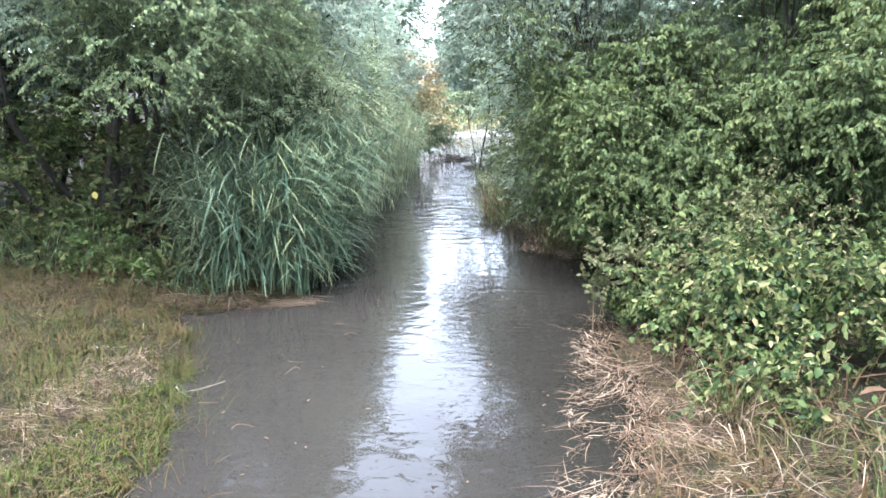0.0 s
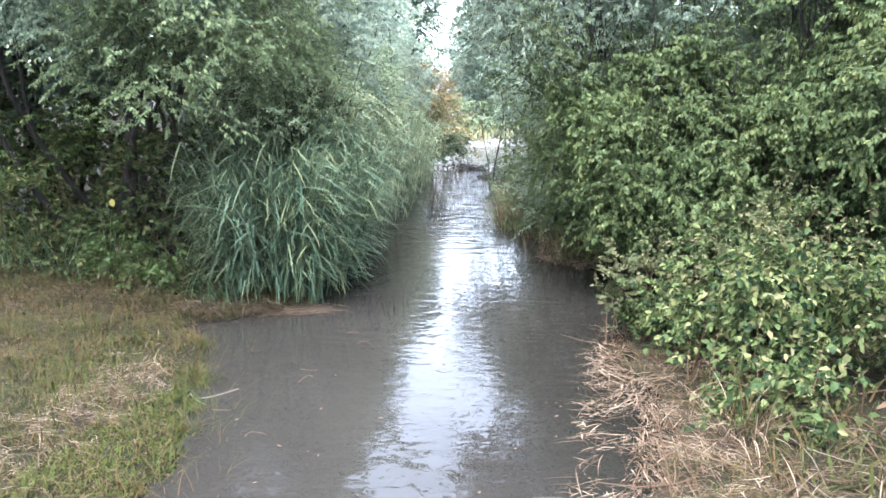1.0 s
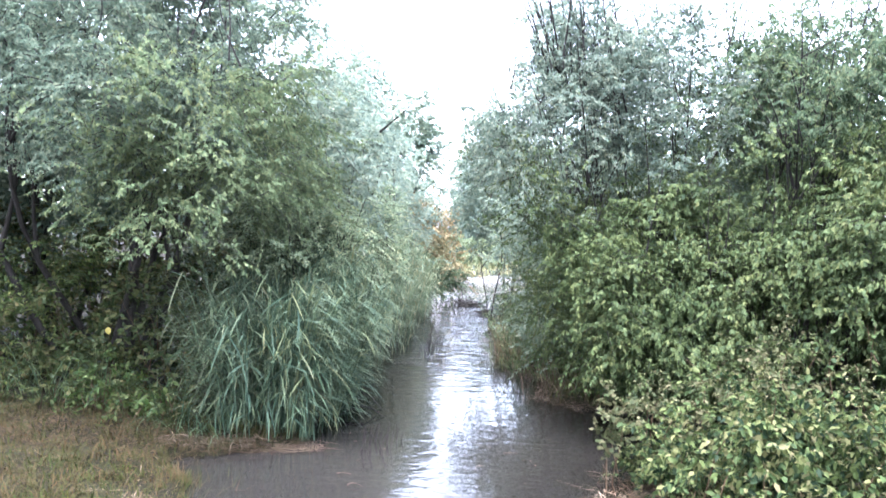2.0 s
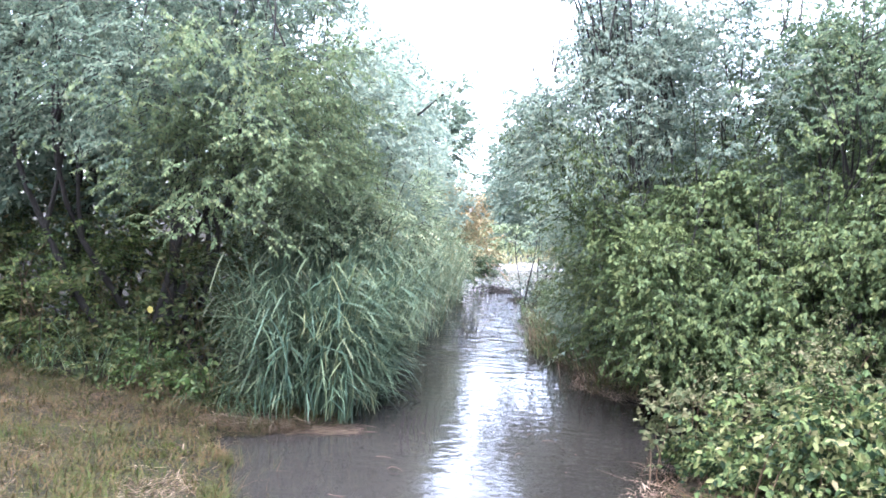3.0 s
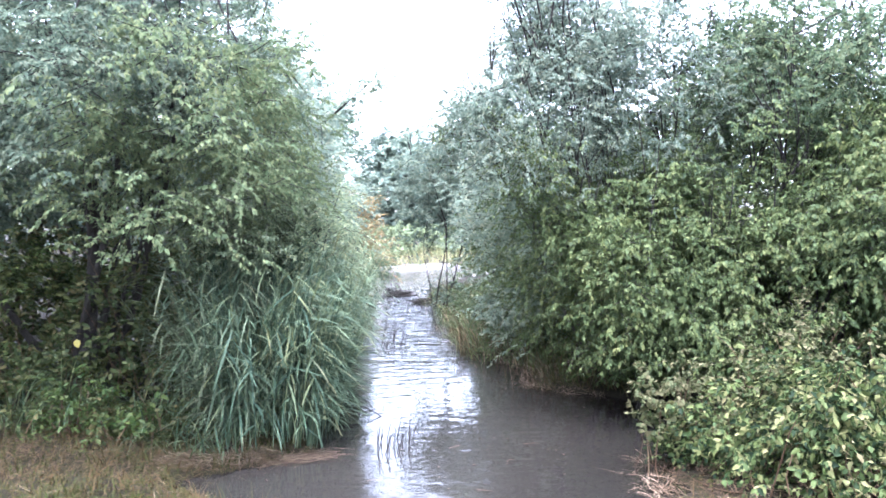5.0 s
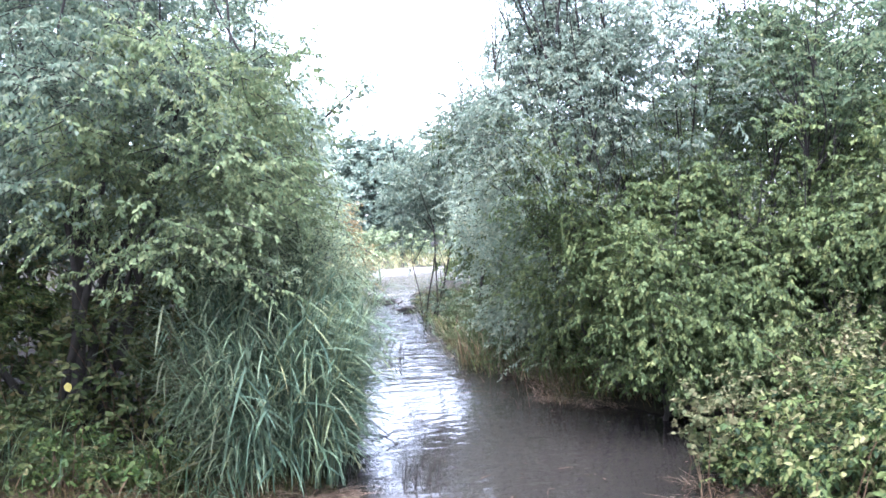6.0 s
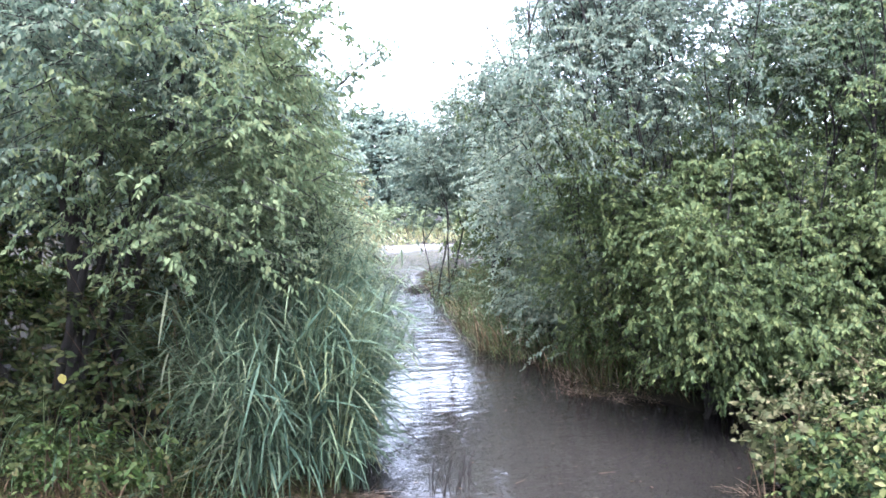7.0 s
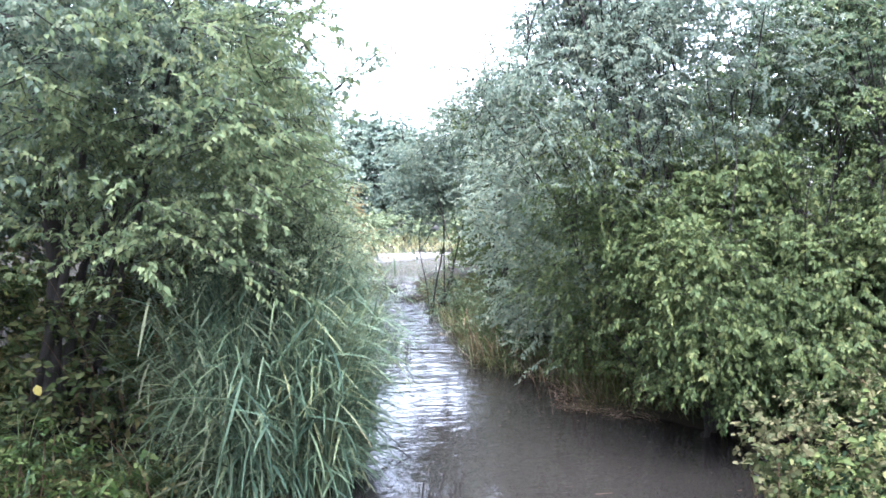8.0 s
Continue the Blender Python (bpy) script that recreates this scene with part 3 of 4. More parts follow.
tree("willow", "grey-green willow thicket standing behind the bank weeds", (-4.3, 7.6), [(-4.1, 7.3, 2.6, 1.3, 1.1, 1.6), (-4.6, 8.0, 3.8, 1.4, 1.3, 1.3), (-3.6, 7.6, 3.6, 1.1, 1.1, 1.2)],
     DUSKY, 16, 3800, low=0.9, stems=6, leaves=16, lod=2, leaf=0.07, deep=(-0.2, 0.6), group="left bank willows")
tree("willow", "grey-green willow thicket standing behind the bank weeds", (-6.2, 7.2), [(-6.0, 6.9, 2.2, 1.4, 1.1, 1.8), (-6.4, 7.6, 3.6, 1.5, 1.3, 1.5)],
     DUSKY, 17, 3200, low=0.6, stems=5, leaf=0.075, lod=2, deep=(-0.2, 0.6), group="left bank willows")
tree("autumn_shrub", "waterside shrub with leaves turning orange and brown", (-1.5, 18.8), [(-1.28, 18.4, 1.25, 0.5, 0.8, 0.9), (-1.40, 18.8, 1.9, 0.45, 0.6, 0.6), (-0.75, 18.8, 1.2, 0.5, 0.6, 0.75), (-0.85, 18.9, 1.9, 0.4, 0.5, 0.5), (-0.60, 18.9, 0.5, 0.45, 0.5, 0.35)],
     AUTUMN, 18, 900, clump=3, low=0.25, stems=4, girth=0.02, leaf=0.075, lod=2, twigs=False, category="shrub")
tree("waterside_shrub", "low green shrub trailing in the water under the autumn leaves", (-1.3, 18.0), [(-1.25, 18.0, 0.5, 0.6, 0.6, 0.55), (-0.70, 18.5, 0.38, 0.55, 0.5, 0.42), (-1.45, 17.0, 0.6, 0.45, 0.6, 0.6)],
     OLIVE, 34, 620, clump=3, low=0.05, stems=4, girth=0.015, leaf=0.07, leaves=16, lod=2, twigs=False, category="shrub")
tree("sallow", "dense yellow-green sallow shrub hanging low over the water", (1.8, 6.5),
     [(1.5, 6.2, 1.05, 0.55, 0.52, 0.62), (1.95, 6.1, 0.8, 0.55, 0.5, 0.55), (1.75, 6.35, 1.7, 0.42, 0.35, 0.4), (1.2, 6.55, 1.5, 0.32, 0.35, 0.4)],
     SALLOW, 121, 5200, fill=0.25, droop=1.0, width=0.26, leaf=0.040, leaves=15, lod=2, length=0.22, low=0.26, stems=7, girth=0.03, shoots=20, gaps=0.26, group="right bank sallows", category="shrub")
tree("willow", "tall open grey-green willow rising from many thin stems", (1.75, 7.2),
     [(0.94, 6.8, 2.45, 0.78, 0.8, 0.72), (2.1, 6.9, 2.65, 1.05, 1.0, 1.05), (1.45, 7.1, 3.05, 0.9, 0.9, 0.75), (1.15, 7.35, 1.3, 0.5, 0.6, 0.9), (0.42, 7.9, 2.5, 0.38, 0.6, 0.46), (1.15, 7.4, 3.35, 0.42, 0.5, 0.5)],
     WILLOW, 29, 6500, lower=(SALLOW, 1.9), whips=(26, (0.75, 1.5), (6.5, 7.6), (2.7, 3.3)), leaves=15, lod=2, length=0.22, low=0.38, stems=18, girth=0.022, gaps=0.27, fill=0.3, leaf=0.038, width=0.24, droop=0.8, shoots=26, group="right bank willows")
tree("sallow", "dense yellow-green sallow shrub behind the bramble patch", (2.8, 5.8),
     [(2.45, 5.85, 1.0, 0.7, 0.55, 0.75), (3.1, 5.4, 1.3, 0.8, 0.75, 0.95)],
     SALLOW, 22, 4400, fill=0.25, droop=1.0, width=0.26, leaf=0.040, leaves=15, lod=2, length=0.22, low=0.16, stems=6, girth=0.03, shoots=18, gaps=0.26, group="right bank sallows", category="shrub")
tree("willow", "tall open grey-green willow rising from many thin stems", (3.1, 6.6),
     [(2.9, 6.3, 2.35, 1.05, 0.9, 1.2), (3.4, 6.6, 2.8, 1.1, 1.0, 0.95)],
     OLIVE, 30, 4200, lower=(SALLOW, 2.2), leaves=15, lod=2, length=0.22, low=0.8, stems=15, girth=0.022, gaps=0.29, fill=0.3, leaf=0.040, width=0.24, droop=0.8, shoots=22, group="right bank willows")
tree("sallow", "tall yellowish green sallow shrub beside the bramble patch", (3.9, 5.0),
     [(3.7, 4.8, 1.4, 1.0, 0.95, 1.35), (4.2, 5.2, 2.1, 1.1, 1.1, 0.95)],
     SALLOW, 23, 2900, low=0.3, stems=7, leaf=0.044, droop=1.0, width=0.25, lod=2, length=0.22, leaves=16, girth=0.04, group="right bank sallows", category="shrub")
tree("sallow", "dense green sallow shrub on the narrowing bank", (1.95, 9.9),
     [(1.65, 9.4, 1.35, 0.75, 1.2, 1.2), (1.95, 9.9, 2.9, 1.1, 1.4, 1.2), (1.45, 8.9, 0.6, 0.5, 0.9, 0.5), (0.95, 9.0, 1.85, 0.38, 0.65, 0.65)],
     HAZED_WILLOW, 24, 3750, clump=5, low=0.20, stems=6, girth=0.035, leaves=18, lod=2, leaf=0.055, shoots=4, group="right bank sallows", category="shrub")
tree("sallow", "dense green sallow shrub on the far bank", (1.75, 13.6), [(2.3, 13.8, 1.5, 0.85, 1.5, 1.5), (2.5, 13.9, 2.6, 1.0, 1.4, 1.1)],
     SALLOW, 25, 1625, clump=5, low=0.3, stems=5, girth=0.035, leaf=0.085, lod=2, shoots=3, group="right bank sallows", category="shrub")
tree("sallow", "dense green sallow shrub on the far bank", (2.6, 17.4), [(3.0, 17.3, 1.6, 1.1, 1.7, 1.7), (3.2, 17.6, 2.6, 1.2, 1.4, 1.2)],
     SALLOW, 26, 1500, clump=5, low=0.3, stems=4, girth=0.035, leaf=0.095, lod=2, twigs=False, group="right bank sallows", category="shrub")
backs = tree("sallow", "tall green sallow behind the bank shrubs, some copies unseen and added for shade", (4.2, 8.2), [(4.0, 8.0, 1.8, 1.3, 1.2, 1.5), (4.3, 8.4, 2.5, 1.3, 1.2, 0.95)],
             SALLOW, 27, 780, low=0.4, leaves=10, branches=2, twigs=False, stems=5, girth=0.05, leaf=0.075, width=0.3, lod=2, group="right bank sallows")
# second row: unseen copies round the camera, added to shade the bank
for q in [(3.2, 9.7, 120), (5.0, 10.3, 280), (4.4, 12.2, 40), (5.8, 5.6, 130), (6.6, 9.5, 210), (5.2, 16.5, 300), (-4.8, 11.6, 75), (-5.2, 16.0, 160), (-8.6, 8.0, 250), (-8.0, 12.5, 20), (8.4, 6.2, 330), (-5.5, 21.5, 100), (5.5, 21.5, 190),
          (-5.4, 3.1, 15), (-4.7, 0.3, 200), (-5.0, -2.6, 80), (-3.2, -5.2, 140), (-0.2, -8.6, 230), (2.9, -5.0, 280), (4.0, -1.4, 350), (4.1, 1.2, 60)]:
    copy_thing(backs, pose(q[0], q[1], float(ground_z(q[0], q[1])) - 0.05, 0, 0, q[2]))
tree("sapling", "slender many-stemmed sapling standing in the shallows", (0.56, 12.5), [(0.34, 12.5, 2.2, 0.42, 0.5, 0.7), (0.62, 12.6, 2.75, 0.45, 0.6, 0.6), (0.95, 12.7, 2.3, 0.5, 0.6, 0.9), (0.72, 12.5, 0.4, 0.2, 0.25, 0.22)],
     WILLOW, 28, 1150, clump=4, low=0.08, stems=5, girth=0.018, leaf=0.06, gaps=0.2, lod=2, twigs=False, branches=3, bow=0.12, shoots=5)

tree("waterside_shrub", "feathery light green shrub rising behind the reeds", (-1.35, 7.7), [(-1.33, 7.2, 1.4, 0.42, 0.8, 0.42), (-1.26, 8.8, 1.5, 0.38, 1.0, 0.6), (-1.28, 10.9, 1.5, 0.36, 1.2, 0.65), (-1.63, 6.7, 1.65, 0.42, 0.5, 0.35)],
     FEATHER, 33, 3000, low=0.75, stems=6, girth=0.015, leaf=0.04, leaves=16, lod=2, length=0.24, width=0.18, gaps=0.3, fill=0.2, shoots=22, category="shrub")

# far trees that close the view
far = tree("far_tree", "rounded grey-green tree beyond the meadow", (1.5, 37.0),
           [(1.6, 37.0, 3.7, 2.3, 2.2, 2.5), (0.4, 36.6, 3.0, 1.3, 1.5, 2.0), (3.0, 36.8, 3.1, 2.0, 1.6, 2.4)],
           FAR_LEAF, 31, 3600, clump=3, length=0.42, leaves=10, leaf=0.17, width=0.42, low=0.5, stems=4, girth=0.16, gaps=0.2, lod=2, twigs=False, group="far trees")
distant = tree("far_tree", "grey-green tree in the row behind the meadow", (-6.2, 39.0), [(-6.2, 39.0, 3.6, 2.5, 2.0, 2.6), (-7.6, 38.8, 2.8, 1.7, 1.6, 2.0), (-4.8, 39.2, 3.0, 1.6, 1.6, 2.1)],
               FAR_LEAF, 32, 900, clump=3, length=0.5, leaves=8, leaf=0.30, width=0.42, low=0.4, stems=4, girth=0.14, gaps=0.1, lod=2, twigs=False, group="far trees")
for i, (x, y) in enumerate([(-11, 37), (-15, 39), (6.8, 40), (11, 38), (16, 40), (-20, 38)]):
    copy_thing(distant, pose(x, y, float(ground_z(x, y)) - 0.05, 0, 0, 47 * (i + 1)))
for i, (x, y, h) in enumerate([(0.3, 30.6, 0.85), (2.1, 31.8, 1.0), (-1.4, 30.8, 1.0), (4.0, 31.4, 1.3), (-3.4, 31.4, 1.4)]):
    tree("far_shrub", "low rounded shrub at the edge of the meadow", (x, y), [(x, y, 0.3 + h * 0.6, h * 1.2, h * 0.8, h * 0.9)],
         FAR_LIGHT, 40 + i, 320, clump=3, length=0.3, leaves=10, leaf=0.12, width=0.3, low=0.15, stems=2, girth=0.02, gaps=0.1, lod=2, twigs=False, category="shrub", group="meadow shrubs")

# ---------------------------------------------------------------- reeds
rng = np.random.default_rng(5)


def reed_spot(r, y0, y1):
    for attempt in range(6):
        y = r.uniform(y0, y1)
        w = np.interp(y, [5.3, 6.0, 8, 14], [0.55, 1.0, 1.5, 1.2])
        x = float(np.interp(y, [5.5, 6.0, 9.0, 14.0], [-1.0, -0.8, -0.77, -0.75])) - w * r.random() ** 1.1 - float(np.interp(y, [5.3, 6.5, 8.0, 10.0], [0.06, 0.10, 0.16, 0.0]))
        # the reeds stand in bunches
        if np.sin(11 * x + 2 * np.sin(5 * y)) + np.sin(9 * y + 1.7 * np.sin(6 * x + 1)) > -0.8:
            break
    return x, y


def reed_frame(r, x, y):
    """Height and lean of one reed: the ones by the water bow over it."""
    edge = np.clip(1 - (-0.8 - x) / 1.2, 0, 1)
    h = r.uniform(1.0, 1.45) * (1.0 - 0.25 * edge) * float(np.interp(y, [5.9, 7.4, 9.0], [1.0, 1.34, 1.3]))
    lean = radians(r.uniform(4, 13) + 16 * edge * r.random())
    az = radians(-26 + 30 * np.sin(4 * x + 3 * y) + r.normal(0, 38))
    if x < -1.45 and y < 6.8:
        # at the landward end the reeds are shorter and have fallen outwards
        h, lean, az = h * r.uniform(0.6, 0.95), radians(r.uniform(8, 38)), radians(r.normal(-110, 60))
    return h, lean, az


def culm_points(h, lean, az, n=6):
    t = np.linspace(0, 1, n)
    out = h * (np.sin(lean) * t * 0.6 + 0.35 * np.sin(lean) * t ** 3)
    return np.stack([out * np.cos(az), out * np.sin(az), h * t * np.cos(lean * 0.8)], 1)


blade_meshes = []
for i in range(10):
    L = np.array([0.20 + 0.016 * i])
    V, F = ribbons(np.zeros((1, 3)), np.zeros(1), np.array([radians(58 - 10 * i)]), L, np.array([0.0135 + 0.001 * (i % 4)]), np.array([radians(16 + 8 * (i % 6))]), 6)
    V[1::2, 2] += 0.002
    blade_meshes.append((mesh_of("blade", V, F, REED_ONE), mesh_of("blade", V, F, SHADED_REED)))
culm_meshes = []
for i in range(6):
    V, F = tubes([(culm_points(1.0, radians(6 + 5 * i), 0), np.linspace(0.0042, 0.002, 6))], 5)
    culm_meshes.append(mesh_of("culm", V, F, REED_ONE))

for k in range(158):
    x, y = reed_spot(rng, 5.35, 7.6)
    h, lean, az = reed_frame(rng, x, y)
    if k >= 140:
        # a loose clump fans out over the weeds at the landward end
        x, y = rng.normal(-1.78, 0.09), rng.normal(5.9, 0.1)
        h, lean, az = rng.uniform(0.95, 1.3), radians(rng.uniform(8, 32)), radians(rng.normal(-110, 65))
    z = min(float(ground_z(x, y)), 0.05)
    thing = root("reed", (x, y, z), "blue-green common reed arching over the water", "reed", "reeds at the water's edge")
    ci = int(np.clip((np.degrees(lean) - 6) / 5, 0, 5))
    c = part("culm", culm_meshes[ci], thing)
    c.matrix_parent_inverse = Matrix.Identity(4)
    c.matrix_basis = pose(0, 0, 0, 0, 0, np.degrees(az)) @ Matrix.Diagonal((h, h, h, 1))
    pts = culm_points(h, radians(6 + 5 * ci), az)
    for j in range(11):
        t = 0.22 + 0.78 * j / 10
        p = [np.interp(t, np.linspace(0, 1, 6), pts[:, a]) for a in range(3)]
        turn = np.degrees(az) + rng.normal(0, 30) + (18 if j % 2 else -18)
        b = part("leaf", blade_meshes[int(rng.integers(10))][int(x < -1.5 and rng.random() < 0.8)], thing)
        b.matrix_parent_inverse = Matrix.Identity(4)
        s = rng.uniform(0.75, 1.25)
        b.matrix_basis = pose(*p, rng.normal(0, 12), rng.normal(0, 14), turn) @ Matrix.Diagonal((s, s, s, 1))


def reed_mass(count, y0, y1, seed, blades=8, landward=None):
    r = np.random.default_rng(seed)
    BP, BA, BH, BL, BW, BB, lines = [], [], [], [], [], [], []
    for k in range(count):
        x, y = reed_spot(r, y0, y1)
        h, lean, az = reed_frame(r, x, y)
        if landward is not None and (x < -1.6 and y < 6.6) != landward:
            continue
        pts = culm_points(h, lean, az) + np.array([x, y, min(float(ground_z(x, y)), 0.05)])
        lines.append((pts, np.linspace(0.0042, 0.002, 6)))
        for j in range(blades):
            t = 0.25 + 0.75 * j / (blades - 1)
            BP.append([np.interp(t, np.linspace(0, 1, 6), pts[:, a]) for a in range(3)])
            BA.append(az + r.normal(0, 0.5) + (0.3 if j % 2 else -0.3))
            BH.append(radians(r.uniform(-28, 58)))
            BL.append(r.uniform(0.18, 0.38))
            BW.append(r.uniform(0.009, 0.017))
            BB.append(radians(r.uniform(8, 62)))
    V, F = ribbons(np.array(BP), np.array(BA), np.array(BH), np.array(BL), np.array(BW), np.array(BB), 5)
    V2, F2 = tubes(lines, 4)
    return np.concatenate([V, V2]), np.concatenate([F, F2 + len(V)])


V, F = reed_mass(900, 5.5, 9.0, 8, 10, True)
tagged(new("reed_bed", mesh_of("reed_bed", V, F, SHADED_REED_BED)), "dull olive reeds at the landward edge of the bed, darkened by painted shade", "reeds", kind="stuff")
V, F = reed_mass(780, 5.5, 7.6, 6, 10, False)
tagged(new("reed_bed", mesh_of("reed_bed", V, F, REED)), "dense blue-green reed bed drooping over the water", "reeds", kind="stuff")
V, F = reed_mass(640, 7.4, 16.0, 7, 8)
tagged(new("reed_bed", mesh_of("reed_bed", V, F, HAZED_REED)), "receding strip of grey-green reeds along the channel, paled by painted haze", "reeds", kind="stuff")

# reed shoots standing in open water, in two loose groups
for k in range(36):
    near = k < 18
    x, y = (rng.uniform(-0.60, -0.28), rng.uniform(5.38, 5.78)) if near else (rng.uniform(-0.56, -0.16), rng.uniform(9.5, 10.5))
    h = rng.uniform(0.07, 0.17) if near else rng.uniform(0.16, 0.34)
    p = culm_points(h + 0.15, radians(rng.uniform(3, 22)), radians(rng.normal(10, 30)))
    V, F = tubes([(p, np.linspace(0.005, 0.0032, 6) * (1.0 if near else 1.3))], 5)
    ob = tagged(new("reed_shoot", mesh_of("reed_shoot", V, F, BARK)), "thin dark reed shoot standing in the water", "reed", "reed shoots in the water")
    ob.location = (x, y, -0.15)

# broken reed stems bent down into the water
for a, m, b in [((-0.95, 6.50, 0.10), (-0.66, 6.46, 0.07), (-0.50, 6.40, -0.02)), ((-1.0, 7.0, 0.12), (-0.72, 6.85, 0.08), (-0.55, 6.60, -0.02)), ((-0.93, 6.3, 0.02), (-0.75, 6.42, 0.09), (-0.62, 6.52, 0.03))]:
    p = np.array([a, (np.array(a) + m) / 2 + [0, 0, 0.01], m, (np.array(m) + b) / 2, b], float)
    V, F = tubes([(p - p[0], np.linspace(0.006, 0.0035, 5))], 5)
    ob = tagged(new("broken_reed", mesh_of("broken_reed", V, F, BARK)), "dark broken reed stem bent over into the water", "reed", "broken reeds")
    ob.location = a

# bleached stalks at the waterline under the willows
for k in range(22):
    x, y = [(0.53, 9.3), (0.62, 9.2), (0.80, 9.35), (0.92, 9.15), (1.02, 8.3)][k % 5] + rng.normal(0, 0.04, 2)
    h = rng.uniform(0.12, 0.34)
    p = culm_points(h + 0.08, radians(rng.uniform(2, 30)), radians(rng.uniform(0, 360)))
    V, F = tubes([(p, np.linspace(0.007, 0.004, 6))], 5)
    ob = tagged(new("dry_stalk", mesh_of("dry_stalk", V, F, BLEACHED)), "pale dry stalk at the edge of the water", "stalk", "dry stalks on the shore")
    ob.location = (x, y, -0.08)

# ---------------------------------------------------------------- grass and straw


def scatter(count, seed, x0, x1, y0, y1, test):
    r = np.random.default_rng(seed)
    x, y = r.uniform(x0, x1, count * 3), r.uniform(y0, y1, count * 3)
    k = test(x, y)
    return x[k][:count], y[k][:count], r


def blades(name, label, count, seed, box, test, height, wide, mat, lean=(35, 90), bend=(10, 60), seg=2, category="grass"):
    x, y, r = scatter(count, seed, *box, test)
    n = len(x)
    P = np.stack([x, y, ground_z(x, y) - 0.005], 1)
    V, F = ribbons(P, r.uniform(0, 2 * np.pi, n), np.radians(r.uniform(*lean, n)), r.uniform(height * 0.5, height * 1.4, n), r.uniform(wide * 0.6, wide * 1.3, n), np.radians(r.uniform(*bend, n)), seg)
    return tagged(new(name, mesh_of(name, V, F, mat)), label, category, kind="stuff")


def straws(name, label, count, seed, box, test, length, mat=STRAW, lift=0.03, wide=0.005, category="straw", heading=None):
    x, y, r = scatter(count, seed, *box, test)
    n = len(x)
    P = np.stack([x, y, np.maximum(ground_z(x, y), 0.0) + r.uniform(0.002, lift, n)], 1)
    A = 2.6 * patchy(x, y, 0.8) + r.normal(0, 0.75, n) + np.pi * r.integers(0, 2, n) if heading is None else r.normal(radians(heading), 0.6, n) + np.pi * r.integers(0, 2, n)
    V, F = ribbons(P, A, np.radians(r.normal(2, 7, n)), length * (0.2 + 1.4 * r.random(n) ** 2.4), wide * (0.25 + 1.2 * r.random(n) ** 1.8), np.radians(r.uniform(-5, 40, n)), 3, True, r.normal(0, 0.45, n))
    V[:, 2] = np.maximum(V[:, 2], 0.003)
    return tagged(new(name, mesh_of(name, V, F, mat)), label, category, kind="stuff")


def patchy(x, y, s=1.0):
    return np.sin(x * 3.1 * s + 2 * np.sin(y * 1.7 * s)) * np.sin(y * 2.6 * s + np.sin(x * 2.2 * s))


gx, gy, gr = scatter(4600, 51, -4.8, -0.9, 1.6, 5.75, lambda x, y: (out_of_water(x, y) > -0.03) & (x < 0) & (x > -0.35 - 0.78 * y))
gx, gy = np.repeat(gx, 9) + gr.normal(0, 0.025, len(gx) * 9), np.repeat(gy, 9) + gr.normal(0, 0.025, len(gy) * 9)
gn = len(gx)
tall = np.repeat((0.5 + 1.5 * gr.random(gn // 9) ** 2) * (1.0 + 0.35 * patchy(gx[::9], gy[::9], 2.2)), 9)
V, F = ribbons(np.stack([gx, gy, ground_z(gx, gy) - 0.004], 1), gr.uniform(0, 2 * np.pi, gn), np.radians(gr.uniform(20, 85, gn)), tall * gr.uniform(0.03, 0.085, gn), gr.uniform(0.003, 0.009, gn), np.radians(gr.uniform(10, 95, gn)), 2)
tagged(new("bank_grass", mesh_of("bank_grass", V, F, GRASS)), "short tufty yellow-green and brown grass on the low bank", "grass", kind="stuff")
blades("bank_grass", "sparse longer grass tufts at the water's edge", 3800, 52, (-2.4, -0.8, 1.6, 5.2), lambda x, y: (np.abs(out_of_water(x, y) + 0.02) < 0.2) & (x < 0) & (patchy(x, y, 2.7) > -0.1), 0.10, 0.005, GRASS, (20, 85), (20, 90), 3)
blades("bank_grass", "drowned grass tufts standing in the shallows", 3000, 67, (-2.4, -0.7, 1.6, 5.2), lambda x, y: (out_of_water(x, y) > -0.28) & (out_of_water(x, y) < 0.02) & (x < 0) & (patchy(x, y, 3.1) > 0.05), 0.24, 0.006, GRASS, (35, 85), (20, 90), 3)
straws("straw", "matted dry straw lying on the bank", 6500, 53, (-2.6, -1.1, 2.2, 4.2), lambda x, y: (out_of_water(x, y) > 0.1) & (np.abs(x + 1.78 - 0.18 * (y - 3.2)) < 0.24 + 0.2 * patchy(x, y, 3)) & (patchy(x, y, 5) > -0.3), 0.10, lift=0.03, wide=0.0045)
straws("straw", "brown straw drift along the foot of the reeds", 10500, 54, (-4.8, -0.85, 4.7, 5.75), lambda x, y: (y > 4.93 + 0.12 * patchy(x, y, 2)) & ((out_of_water(x, y) > -0.03)), 0.10, DEADSTEM, 0.03, 0.004)
straws("straw", "pale straw raft floating off the bank", 1700, 55, (-2.0, -0.9, 5.15, 5.7), lambda x, y: (np.abs(y - 5.32 - 0.22 * (x + 1.4)) < 0.08), 0.16, STRAW, 0.03, 0.006, heading=12)
straws("straw", "thin dry straw among the grass", 2600, 56, (-4.5, -1.0, 1.8, 5.4), lambda x, y: (out_of_water(x, y) > 0.05) & (patchy(x, y, 1.3) > 0.1), 0.12, STRAW, 0.04, 0.0035)
